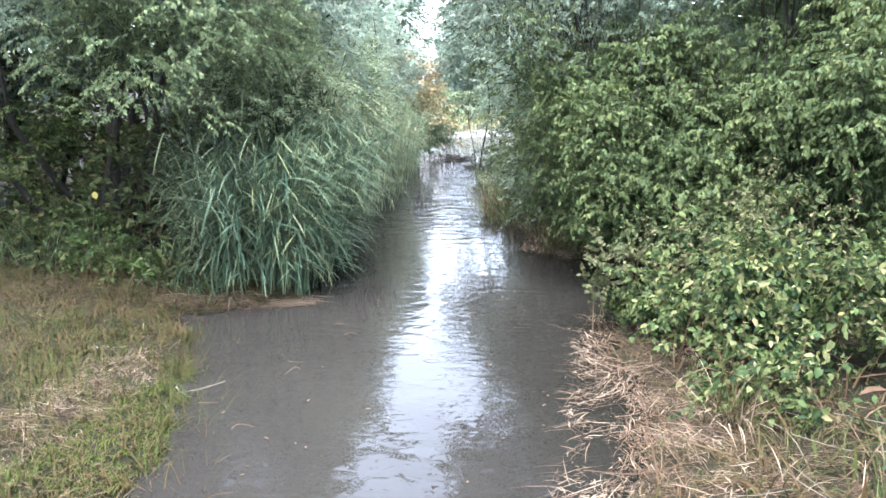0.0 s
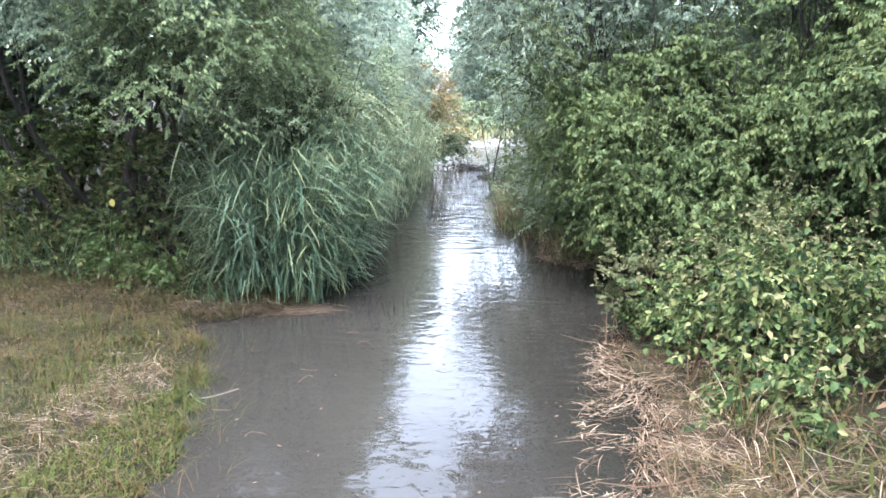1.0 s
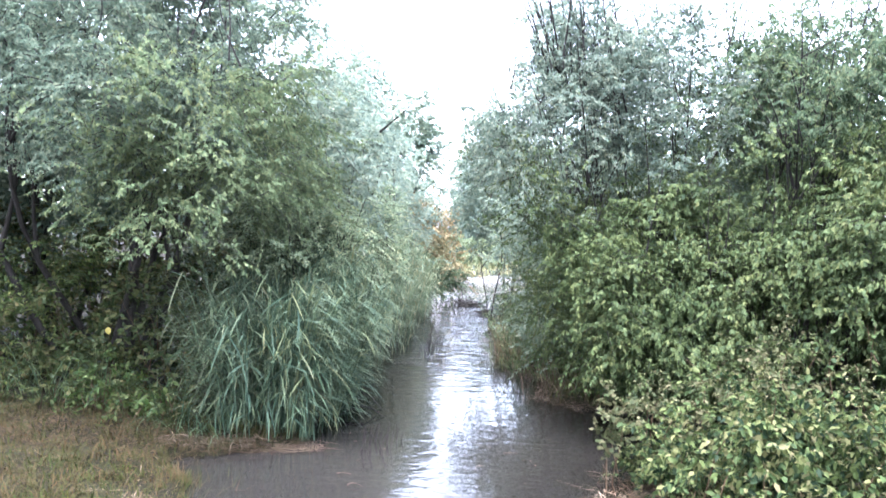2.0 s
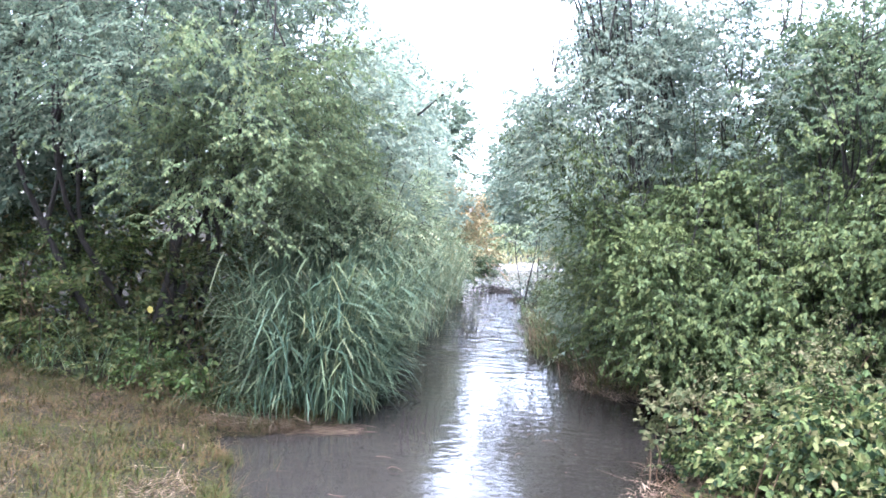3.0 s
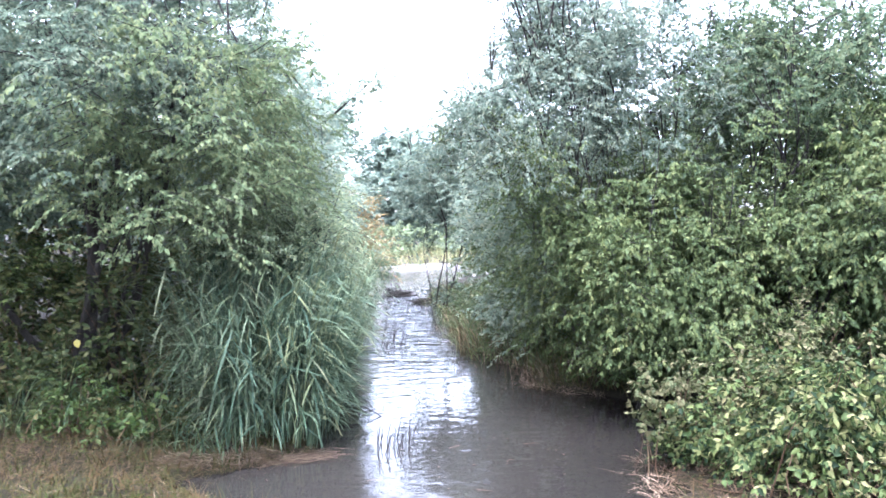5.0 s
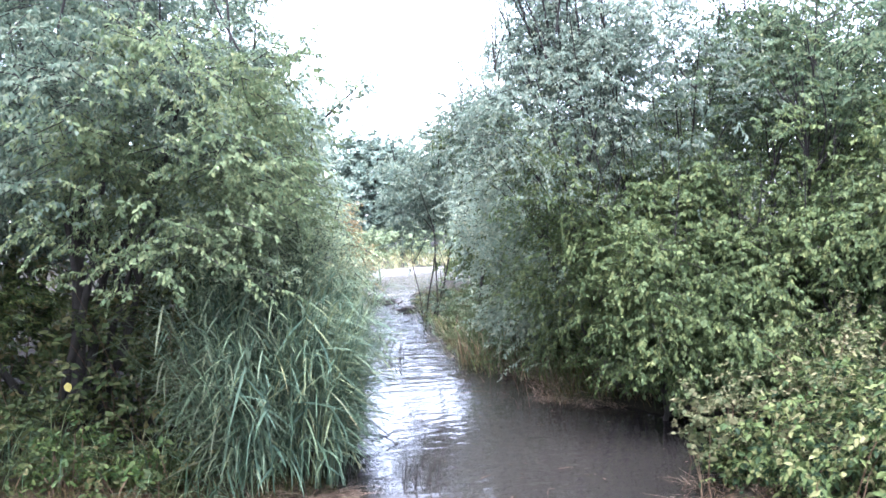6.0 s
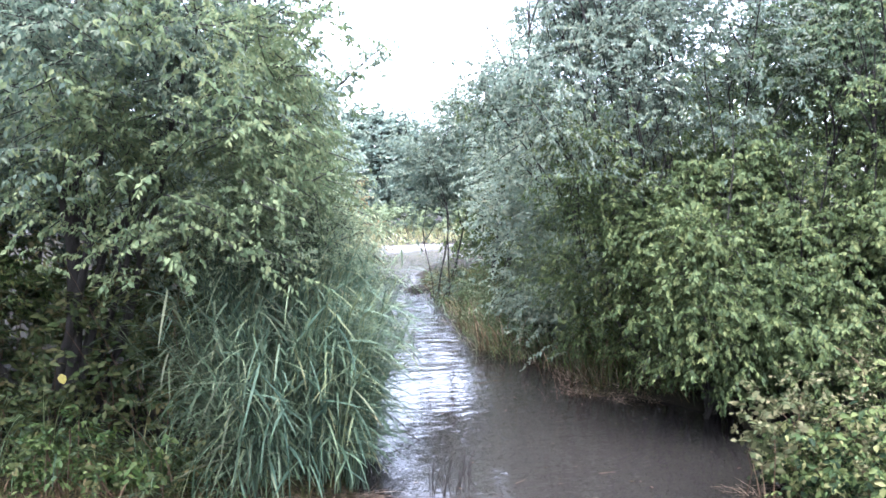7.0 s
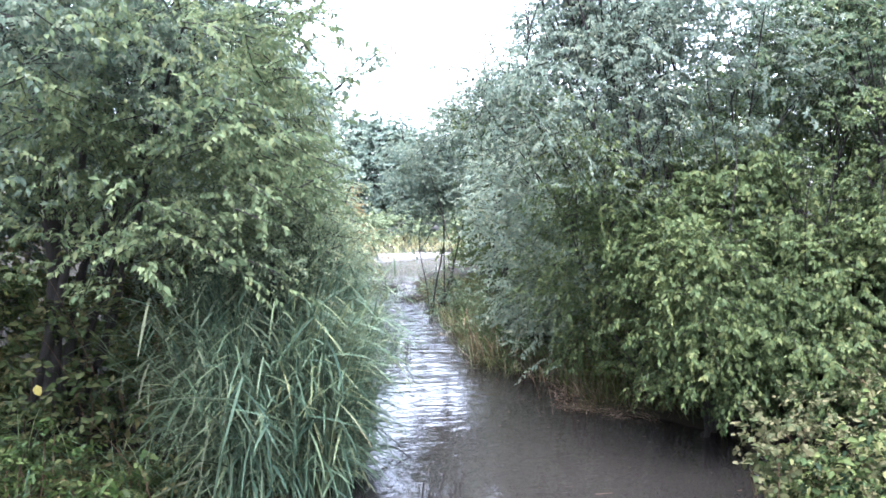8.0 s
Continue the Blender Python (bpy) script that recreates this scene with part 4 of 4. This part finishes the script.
straws("straw", "washed-up mats of pale straw beside the brambles", 8000, 57, (0.3, 2.3, 1.8, 5.0), lambda x, y: (out_of_water(x, y) > -0.30 + 0.14 * patchy(x, y, 4)) & (x < right_edge(y) + 0.34 + 0.2 * patchy(x, y, 2)) & (patchy(x + 0.3, y, 3.3) + 0.6 * patchy(x, y + 0.2, 7) > 0.16 - 0.6 * out_of_water(x, y)), 0.125, STRAW, 0.06, 0.0058)
blades("bank_grass", "fresh green grass and moss beside the washed-up straw", 3400, 77, (-2.0, -0.9, 1.8, 4.6), lambda x, y: (out_of_water(x, y) > -0.04) & (x < 0) & (np.abs(x + 1.78 - 0.18 * (y - 3.2)) > 0.26) & (patchy(x, y, 1.6) > -0.35), 0.065, 0.006, FRESH, (10, 80), (20, 90), 3)
straws("straw", "short brown dead stems matted into the grass", 7500, 78, (-4.5, -1.1, 1.8, 5.5), lambda x, y: (out_of_water(x, y) > 0.06) & (patchy(x + 0.4, y, 1.9) > 0.05), 0.07, DEADSTEM, 0.05, 0.0045)
blades("right_grass", "green grass growing through the straw", 700, 68, (0.5, 2.4, 1.8, 4.6), lambda x, y: (out_of_water(x, y) > 0.02) & (out_of_water(x, y) < 0.6) & (patchy(x + 0.3, y, 3.3) < 0.1), 0.13, 0.006, GRASS, (20, 85), (20, 90), 3)
straws("straw", "brown sodden straw under the mats", 7000, 69, (0.3, 2.4, 1.8, 5.0), lambda x, y: (out_of_water(x, y) > -0.16) & (out_of_water(x, y) < 0.85) & (patchy(x, y + 0.5, 5) > -0.3), 0.13, DEADSTEM, 0.05, 0.0045)
straws("straw", "loose straw floating along the bank", 1500, 58, (0.2, 1.2, 2.0, 5.2), lambda x, y: (np.abs(out_of_water(x, y) + 0.12) < 0.22) & (patchy(x, y, 4) > 0.25), 0.14, STRAW, 0.012, 0.005)
straws("straw", "broken reed litter drifted round the point of the bank", 1700, 79, (0.68, 1.5, 6.75, 8.5), lambda x, y: (out_of_water(x, y) > -0.2) & (out_of_water(x, y) < 0.16) & (patchy(x, y, 3) > -0.5), 0.12, STRAW, 0.05, 0.006)
straws("straw", "brown litter under the shrubs at the water line", 800, 59, (0.4, 3.0, 5.0, 11.0), lambda x, y: (out_of_water(x, y) > 0.02) & (out_of_water(x, y) < 0.4), 0.14, DEADSTEM, 0.04, 0.004)
straws("straw", "brown litter between the brambles", 1500, 63, (1.2, 3.4, 1.6, 3.7), lambda x, y: out_of_water(x, y) > 0.35, 0.12, DEADSTEM, 0.04, 0.004)
blades("right_grass", "sparse grass among the straw and brambles", 2600, 60, (0.6, 3.2, 1.4, 3.8), lambda x, y: (out_of_water(x, y) > 0.25) & (patchy(x, y, 2) > 0), 0.11, 0.005, GRASS, (20, 85), (20, 90), 3)
blades("field_grass", "rough grass on the ground beyond the banks", 15000, 66, (-9, 9, -9, 9), lambda x, y: (out_of_water(x, y) > 0.02) & ((x < -0.35 - 0.78 * y) | (y < 1.6) | ((x > 0) & (out_of_water(x, y) > 0.5))), 0.18, 0.022, GRASS, (30, 85), (10, 80))
blades("field_grass", "short tufty grass where the path comes out of the water", 42000, 81, (-6.5, 6.5, -6.5, 1.7), lambda x, y: (out_of_water(x, y) > 0.02) & (patchy(x, y, 1.5) > -0.7), 0.10, 0.012, GRASS, (25, 80), (10, 80))
blades("shore_grass", "rough green and dead grass under the bank shrubs", 8000, 64, (0.3, 3.2, 6.6, 17.0), lambda x, y: (out_of_water(x, y) > -0.06) & (out_of_water(x, y) < 1.3) & (patchy(x, y, 2.2) > -0.3), 0.17, 0.010, GRASS, (35, 88), (10, 90), 3)
blades("shore_grass", "dark weedy grass along the shrub line", 5000, 65, (0.3, 3.2, 6.6, 17.0), lambda x, y: (out_of_water(x, y) > 0.05) & (out_of_water(x, y) < 1.6), 0.32, 0.013, WEED, (35, 88), (20, 100), 3)
blades("meadow_grass", "yellow-green rough grass on the far bank", 9000, 61, (-6, 8, 22.5, 36), lambda x, y: out_of_water(x, y) > 0.6 + 0.4 * patchy(x, y, 0.6), 0.30, 0.03, MEADOW, (40, 90), (10, 50))


def tuft(name, label, place, count, height, seed, mats, spread=0.12, wide=0.007):
    r = np.random.default_rng(seed)
    z = max(float(ground_z(place[0], place[1])), -0.02)
    thing = root(name, (place[0], place[1], z), label, "grass tuft", "bank tufts")
    for m, share in mats:
        n = int(count * share)
        P = np.stack([r.normal(0, spread, n), r.normal(0, spread, n), np.full(n, -0.01)], 1)
        A = np.arctan2(P[:, 1], P[:, 0]) + r.normal(0, 0.7, n)
        V, F = ribbons(P, A, np.radians(r.uniform(45, 88, n)), r.uniform(height * 0.5, height * 1.25, n), r.uniform(wide * 0.6, wide * 1.3, n), np.radians(r.uniform(20, 110, n)), 4)
        ob = part("foliage", mesh_of("foliage", V, F, m), thing, kind="stuff")
        ob.matrix_parent_inverse = Matrix.Identity(4)
    return thing


for i, (x, y, h, c) in enumerate([(0.60, 9.3, 0.30, 110), (0.74, 9.15, 0.34, 120), (0.68, 9.9, 0.34, 110), (0.66, 10.8, 0.40, 100), (0.72, 13.6, 0.4, 90)]):
    tuft("grass_tuft", "straw-coloured and green grass tuft at the water line", (x, y), c, h, 70 + i, [(STRAW, 0.3), (GRASS, 0.5), (DEADSTEM, 0.2)], 0.11)
for i, (x, y, h) in enumerate([(0.72, 9.2, 0.55), (0.80, 8.8, 0.5), (0.95, 9.1, 0.7), (0.74, 9.9, 0.6), (0.92, 10.2, 0.75), (0.78, 10.8, 0.65), (1.05, 8.6, 0.6), (0.76, 11.6, 0.6), (1.15, 9.6, 0.8), (0.70, 12.4, 0.55), (1.2, 8.2, 0.5), (0.72, 13.6, 0.6)]):
    tuft("tall_grass_tuft", "tall yellow-green grass and herbs at the water's edge", (x, y), 100, 0.72 * h, 170 + i, [(UNDER, 0.30), (HERB, 0.46), (STRAW, 0.18), (DEADSTEM, 0.06)], 0.14, 0.011)
for i, (x, y, h) in enumerate([(1.10, 7.25, 0.30), (1.36, 7.1, 0.44), (1.25, 7.5, 0.40), (1.22, 8.0, 0.46), (1.1, 8.55, 0.36), (1.7, 6.95, 0.3)]):
    tuft("dead_tuft", "reddish brown dead stems under the shrub", (x, y), 34, 1.15 * h, 85 + i, [(DEADSTEM, 0.75), (STRAW, 0.25)], 0.16, 0.006)
for i, (x, y, h) in enumerate([(-3.2, 5.9, 0.45), (-2.9, 6.1, 0.5), (-2.2, 5.75, 0.35), (-1.95, 5.5, 0.28), (-3.7, 6.0, 0.5), (-4.2, 5.9, 0.4), (-1.6, 5.55, 0.3)]):
    tuft("grass_tuft", "coarse green grass tuft at the edge of the thicket", (x, y), 90, 1.3 * h, 95 + i, [(WEED, 0.4), (REED, 0.6)], 0.14, 0.010)
tuft("grass_tuft", "bent yellow-green grass tuft beside the straw", (1.5, 3.35), 150, 0.34, 110, [(GRASS, 0.6), (STRAW, 0.4)], 0.07, 0.006)
for i, (x, y) in enumerate([(1.62, 3.0), (1.95, 2.72), (1.45, 2.75), (2.25, 2.5), (1.75, 2.5)]):
    tuft("grass_tuft", "dull green grass tuft among the litter", (x, y), 80, 0.2, 112 + i, [(GRASS, 0.6), (WEED, 0.25), (STRAW, 0.15)], 0.09, 0.007)

# ---------------------------------------------------------------- thicket and brambles


def thicket(name, label, lobes, mat, seed, count, leaf, width, lod, base, category="weeds", leaves=10, length=0.22, low=0.03, droop=0.3, gaps=0.1, stalks=26):
    r = np.random.default_rng(seed)
    z = float(ground_z(base[0], base[1]))
    thing = root(name, (base[0], base[1], z), label, category)
    (V, F), lines, roots = sprays(lobes, count, r, length, leaves, leaf, width, droop, low, gaps, lod, 0.5, 0.15, None, 1.25)
    part("foliage", mesh_of("foliage", V, F, mat), thing, kind="stuff")
    pick = r.choice(len(roots), min(stalks, len(roots)), False)
    stems = []
    for k in pick:
        q = roots[k]
        g = np.array([q[0] + r.normal(0, 0.08), q[1] + r.normal(0, 0.08), float(ground_z(q[0], q[1])) - 0.02])
        stems.append((curve_to(g, q, r, 0.2, 6, 0.03), np.linspace(0.006, 0.003, 6)))
    V, F = tubes(stems, 4)
    part("stalkwork", mesh_of("stalkwork", V, F, DEADSTEM), thing, kind="stuff")
    return thing


thicket("weed_thicket", "tangled dull green and brown weeds under the willows", [(-3.6, 6.3, 0.7, 0.9, 0.45, 0.7), (-4.8, 6.2, 0.8, 0.8, 0.5, 0.8), (-2.7, 6.3, 0.6, 0.8, 0.45, 0.65), (-2.4, 7.2, 0.9, 0.9, 0.4, 0.9)], WEED, 121, 1500, 0.06, 0.24, 4, (-3.6, 6.3))
thicket("weed_thicket", "tall brownish herbs behind the bank", [(-3.9, 6.9, 1.3, 1.0, 0.5, 0.75), (-5.3, 6.6, 1.2, 0.9, 0.5, 0.8)], WEED, 122, 600, 0.06, 0.25, 2, (-4.0, 6.9))
thicket("weed_thicket", "waist-high olive herbs and seedlings beyond the hollow", [(-4.0, 6.15, 0.7, 0.55, 0.4, 0.75), (-4.9, 6.0, 0.9, 0.7, 0.45, 0.95), (-3.5, 6.3, 1.2, 0.4, 0.35, 0.5)], UNDER, 141, 950, 0.042, 0.22, 2, (-4.3, 6.1), leaves=12, droop=0.6)
# three added fills that block bright gaps below the willows and behind the sallows
thicket("weed_thicket", "dark undergrowth added below the willows to hide bright gaps", [(-3.0, 7.7, 1.0, 1.6, 0.5, 1.0), (-5.4, 8.0, 1.2, 1.5, 0.5, 1.2), (-2.2, 8.4, 0.8, 1.0, 0.5, 0.8)], WEED, 126, 1500, 0.07, 0.3, 2, (-3.0, 7.7))
thicket("weed_thicket", "dark undergrowth added behind the sallows to block the sky", [(2.2, 7.8, 0.5, 0.7, 0.5, 0.65), (3.2, 7.6, 0.6, 0.8, 0.5, 0.75), (1.75, 8.4, 0.45, 0.4, 0.4, 0.55), (4.2, 7.2, 0.7, 0.7, 0.5, 0.8)], WEED, 129, 900, 0.07, 0.3, 2, (2.4, 7.8))
thicket("weed_thicket", "herbs added under the sallows to block the sky behind", [(2.2, 7.0, 0.4, 0.55, 0.3, 0.5), (1.75, 7.5, 0.4, 0.4, 0.4, 0.5), (2.9, 6.7, 0.4, 0.5, 0.3, 0.55)], UNDER, 142, 420, 0.05, 0.26, 2, (2.2, 7.0))
thicket("shore_herbs", "light green leafy herbs growing along the water line", [(0.92, 9.3, 0.25, 0.24, 0.5, 0.34), (0.88, 10.4, 0.3, 0.22, 0.6, 0.42), (1.12, 8.6, 0.22, 0.26, 0.35, 0.34), (0.85, 11.8, 0.3, 0.22, 0.7, 0.4)], HERB, 143, 330, 0.05, 0.22, 2, (0.95, 9.6), leaves=11, droop=0.6, gaps=0.4)
thicket("low_weeds", "low dark green weeds at the foot of the thicket", [(-3.0, 5.85, 0.12, 1.2, 0.25, 0.25), (-2.0, 5.65, 0.12, 0.6, 0.18, 0.22)], WEED, 123, 520, 0.045, 0.26, 4, (-2.8, 5.85))
thicket("leafy_seedling", "fresh light green leafy seedling at the thicket's edge", [(-2.62, 5.66, 0.30, 0.20, 0.15, 0.26)], LIGHT_WEED, 124, 120, 0.045, 0.18, 8, (-2.62, 5.7), "plant", 9, 0.18)
thicket("leafy_seedling", "yellow-green low plant with broad leaves", [(-2.15, 5.6, 0.16, 0.16, 0.12, 0.14)], LIGHT_WEED, 125, 34, 0.06, 0.22, 8, (-2.15, 5.6), "plant", 8, 0.15)

r = np.random.default_rng(128)
lines = []
for k in range(42):
    x, y = r.uniform(-4.9, -1.9), r.uniform(5.75, 6.9)
    h = r.uniform(0.4, 1.35)
    g = float(ground_z(x, y))
    lines.append((curve_to((x, y, g - 0.02), (x + r.normal(0, 0.22 * h), y + r.normal(-0.05, 0.15 * h), g + h), r, 0.12, 6, 0.02), np.linspace(0.0035, 0.0012, 6)))
V, F = tubes(lines, 4)
tagged(new("dead_stalks", mesh_of("dead_stalks", V, F, DEADSTEM)), "thin brown dead stalks standing in the weeds", "stalks", kind="stuff")

BR = [(1.83, 4.55, 0.25, 0.52, 0.52, 0.52), (2.05, 4.0, 0.22, 0.70, 0.55, 0.55), (2.6, 4.6, 0.35, 0.8, 0.6, 0.65), (2.5, 3.5, 0.2, 0.65, 0.45, 0.45), (1.55, 4.8, 0.12, 0.30, 0.26, 0.26), (3.2, 4.0, 0.3, 0.7, 0.7, 0.65), (2.2, 2.45, 0.10, 0.55, 0.35, 0.30), (1.95, 3.5, 0.16, 0.5, 0.36, 0.36)]
bramble = thicket("bramble_patch", "sprawling bramble patch with yellowing green leaves", knobbly(BR, np.random.default_rng(130), 4, 0.34), BRAMBLE, 131, 4200, 0.042, 0.28, 4, (2.1, 4.2), "bramble", 9, 0.16, droop=0.6, gaps=0.8)
leaf_meshes = []
r = np.random.default_rng(132)
for i in range(8):
    V, F = leaf_geo(np.zeros((1, 3)), np.array([[1.0, 0, 0]]), np.array([[0, 0, 1.0]]), np.array([0.046]), np.array([0.012 + 0.001 * i]), 8, r.uniform(0.1, 0.45), r.uniform(0.05, 0.3))
    leaf_meshes.append(mesh_of("bramble_leaf", V, F, BRAMBLE_ONE))
for k in range(290):
    c = BR[int(r.choice([0, 1, 4, 0, 1, 3, 6, 7, 7]))]
    d = unit(r.normal(0, 1, 3) + np.array([-0.5, -0.8, 0.5]))
    p = np.array(c[:3]) + d * np.array(c[3:]) * r.uniform(0.98, 1.1)
    if p[2] < 0.06:
        p[2] = 0.06 + 0.1 * r.random()
    ob = part("leaf", leaf_meshes[int(r.integers(8))], bramble)
    ob.matrix_parent_inverse = Matrix.Translation(-Vector(bramble.location))
    s = r.uniform(0.6, 1.3)
    ob.matrix_basis = pose(*p, r.normal(0, 36), r.normal(34, 30), np.degrees(np.arctan2(d[1], d[0])) + r.normal(0, 50)) @ Matrix.Diagonal((s, s, s, 1))
for k in range(46):
    c = BR[int(r.choice([0, 1, 2, 3, 4, 5, 6, 7]))]
    d = unit(r.normal(0, 1, 3) + np.array([-0.3, -0.5, 0.9]))
    q0 = np.array(c[:3]) + d * np.array(c[3:]) * 0.85
    up = np.array([r.normal(0, 0.10), r.normal(-0.03, 0.10), r.uniform(0.12, 0.30)])
    p = curve_to(q0, q0 + up, r, 0.25, 6, 0.02)
    V, F = tubes([(p, np.linspace(0.0035, 0.0015, 6))], 4)
    cane = part("cane", mesh_of("cane", V, F, DEADSTEM), bramble)
    n = 16
    t = r.uniform(0.2, 1.0, n)
    P = np.stack([np.interp(t * 5, np.arange(6), p[:, a]) for a in range(3)], 1)
    a = r.uniform(0, 2 * np.pi, n)
    L = r.uniform(0.022, 0.048, n) * (1.2 - 0.5 * t)
    V, F = leaf_geo(P, np.stack([np.cos(a), np.sin(a), r.normal(-0.25, 0.3, n)], 1), np.array([0, 0, 1.0]) + r.normal(0, 0.35, (n, 3)), L, L * 0.36, 8)
    part("foliage", mesh_of("cane_foliage", V, F, BRAMBLE), cane, kind="stuff")
lines = []
for k in range(170):
    x, y = r.uniform(0.9, 3.2), r.uniform(2.4, 4.9)
    if out_of_water(np.array(x), np.array(y)) > 0.15:
        a, h = r.uniform(0, 2 * np.pi), r.uniform(0.15, 0.6)
        e = r.uniform(0.05, 0.5)
        g = float(ground_z(x, y))
        lines.append((curve_to((x, y, g), (x + np.cos(a) * h, y + np.sin(a) * h, g + h * e + 0.04), r, 0.2, 6, 0.02), np.linspace(0.0045, 0.002, 6)))
V, F = tubes(lines, 4)
part("cane_tangle", mesh_of("cane_tangle", V, F, DEADSTEM), bramble, "dry brown canes", kind="stuff")
PALE = leafy("pale_climber_leaf", [(0.2, (0.031, 0.042, 0.017)), (0.5, (0.058, 0.063, 0.028)), (0.9, (0.110, 0.100, 0.054))], 0.6, 0.4, 0.3, False, 0.12)
thicket("bindweed", "pale yellowing climber sprawling over the bramble tops", [(1.75, 4.95, 0.55, 0.45, 0.35, 0.28), (2.2, 4.9, 0.72, 0.45, 0.4, 0.25), (1.5, 4.75, 0.35, 0.25, 0.25, 0.22), (2.0, 4.3, 0.55, 0.5, 0.4, 0.25), (2.5, 3.9, 0.5, 0.4, 0.4, 0.22)], PALE, 134, 560, 0.029, 0.32, 4, (1.9, 4.9), "climber", 8, 0.16, stalks=24)
# the sprig that hangs out over the dark hollow
thicket("bramble_sprig", "pale bramble sprig dangling over the water", [(1.10, 4.87, 0.40, 0.10, 0.09, 0.22), (1.24, 4.9, 0.50, 0.10, 0.09, 0.14)], PALE, 133, 72, 0.042, 0.3, 8, (1.35, 4.85), "bramble", 7, 0.10, stalks=5)

# ---------------------------------------------------------------- drift and small things
for i, (x, y, s) in enumerate([(0.05, 16.8, 0.45), (0.46, 14.9, 0.24)]):
    r = np.random.default_rng(140 + i)
    lines = []
    for k in range(70):
        a = r.uniform(0, np.pi)
        c = np.array([r.normal(0, s * 0.4), r.normal(0, s * 0.3), r.uniform(-0.03, 0.10)])
        h = np.array([np.cos(a), np.sin(a) * 0.6, r.normal(0.05, 0.2)]) * s * r.uniform(0.3, 0.8)
        lines.append((curve_to(c - h, c + h, r, 0.15, 5, 0.03), np.linspace(0.012, 0.004, 5)))
    for k in range(5):
        lines.append((curve_to((r.normal(0, 0.1), 0, 0), (r.normal(0, 0.2), r.normal(0, 0.1), r.uniform(0.2, 0.5)), r, 0.1, 5, 0.03), np.linspace(0.008, 0.003, 5)))
    V, F = tubes(lines, 4)
    ob = tagged(new("driftwood_heap", mesh_of("driftwood_heap", V, F, BARK)), "dark heap of twigs stuck in the rushing water", "driftwood", "twig heaps", "stuff")
    ob.location = (x, y, 0)
r = np.random.default_rng(150)
V, F = tubes([(curve_to((-0.22, -0.05, 0.02), (0.25, 0.06, 0.03), r, 0.1, 8, 0.02), np.linspace(0.006, 0.003, 8)), (curve_to((0.0, 0, 0.02), (0.12, -0.09, 0.0), r, 0.1, 4, 0.02), np.linspace(0.004, 0.002, 4))], 5)
ob = tagged(new("stick", mesh_of("stick", V, F, PALE_BARK)), "bleached forked stick lying half in the water", "stick")
ob.location = (-1.3, 3.78, 0.0)
V, F = tubes([(curve_to((0, 0, 0.02), (0.25, 0.42, 0.42), r, 0.05, 6, 0.01), np.linspace(0.011, 0.008, 6))], 6)
ob = tagged(new("cut_stem", mesh_of("cut_stem", V, F, LIGHT_WEED)), "yellow-green bare stem leaning out of the brambles", "stem")
ob.location = (1.5, 3.65, 0.05)

V, F = leaf_geo(np.zeros((1, 3)), np.array([[1.0, 0.15, 0.12]]), np.array([[0.1, -0.3, 1.0]]), np.array([0.15]), np.array([0.016]), 8, 1.4, 0.12)
ob = tagged(new("dead_leaf", mesh_of("dead_leaf", V, F, DEADSTEM)), "curled brown dry leaf caught on the brambles", "leaf")
ob.location = (1.88, 3.05, 0.34)
for k in range(14):
    x, y = r.uniform(1.2, 2.6), r.uniform(2.3, 3.4)
    a, h = r.uniform(0, 2 * np.pi), r.uniform(0.15, 0.45)
    V, F = tubes([(curve_to((0, 0, 0), (np.cos(a) * h, np.sin(a) * h, r.uniform(0.02, 0.16)), r, 0.15, 6, 0.02), np.linspace(0.003, 0.0014, 6))], 4)
    ob = tagged(new("twig", mesh_of("twig", V, F, PALE_BARK)), "thin bleached twig lying in the litter", "twig", "twigs in the litter")
    ob.location = (x, y, float(ground_z(x, y)) + 0.004)

# leaves and flecks afloat, each on its own
fleck_meshes = []
for i in range(6):
    V, F = leaf_geo(np.zeros((1, 3)), np.array([[1.0, 0, 0]]), np.array([[0, 0, 1.0]]), np.array([0.012 + 0.004 * i]), np.array([0.004 + 0.001 * (i % 3)]), 8, 0.15, 0.02)
    fleck_meshes.append(mesh_of("fallen_leaf", V, F, STRAW if i % 2 else GRASS))
for k in range(150):
    y = r.uniform(2.2, 9.0)
    x = r.uniform(float(left_edge(y)) + 0.05, float(right_edge(y)) - 0.05)
    ob = tagged(new("fallen_leaf", fleck_meshes[int(r.integers(6))]), "small pale fallen leaf floating on the water", "leaf", "floating leaves")
    ob.matrix_basis = pose(x, y, 0.003, 0, 0, r.uniform(0, 360))
for k in range(16):
    y = r.uniform(3.0, 6.5)
    x = r.uniform(float(left_edge(y)) + 0.1, float(right_edge(y)) - 0.1)
    V, F = tubes([(curve_to((-0.05, 0, 0.002), (0.05, 0.02, 0.003), r, 0.3, 6, 0.03), np.linspace(0.002, 0.001, 6))], 4)
    ob = tagged(new("floating_straw", mesh_of("floating_straw", V, F, STRAW)), "single bent straw floating on the water", "straw", "floating straws")
    ob.matrix_basis = pose(x, y, 0.0, 0, 0, r.uniform(-40, 40))

# one yellowed leaf among the weeds
V, F = leaf_geo(np.zeros((1, 3)), np.array([[0.2, -0.1, -1.0]]), np.array([[0.1, -1.0, 0.2]]), np.array([0.066]), np.array([0.024]), 8, 0.2, 0.1)
ob = tagged(new("hanging_leaf", mesh_of("hanging_leaf", V, F, YELLOW)), "single bright yellow leaf hanging before the thicket", "leaf")
ob.location = (-2.67, 5.74, 0.80)
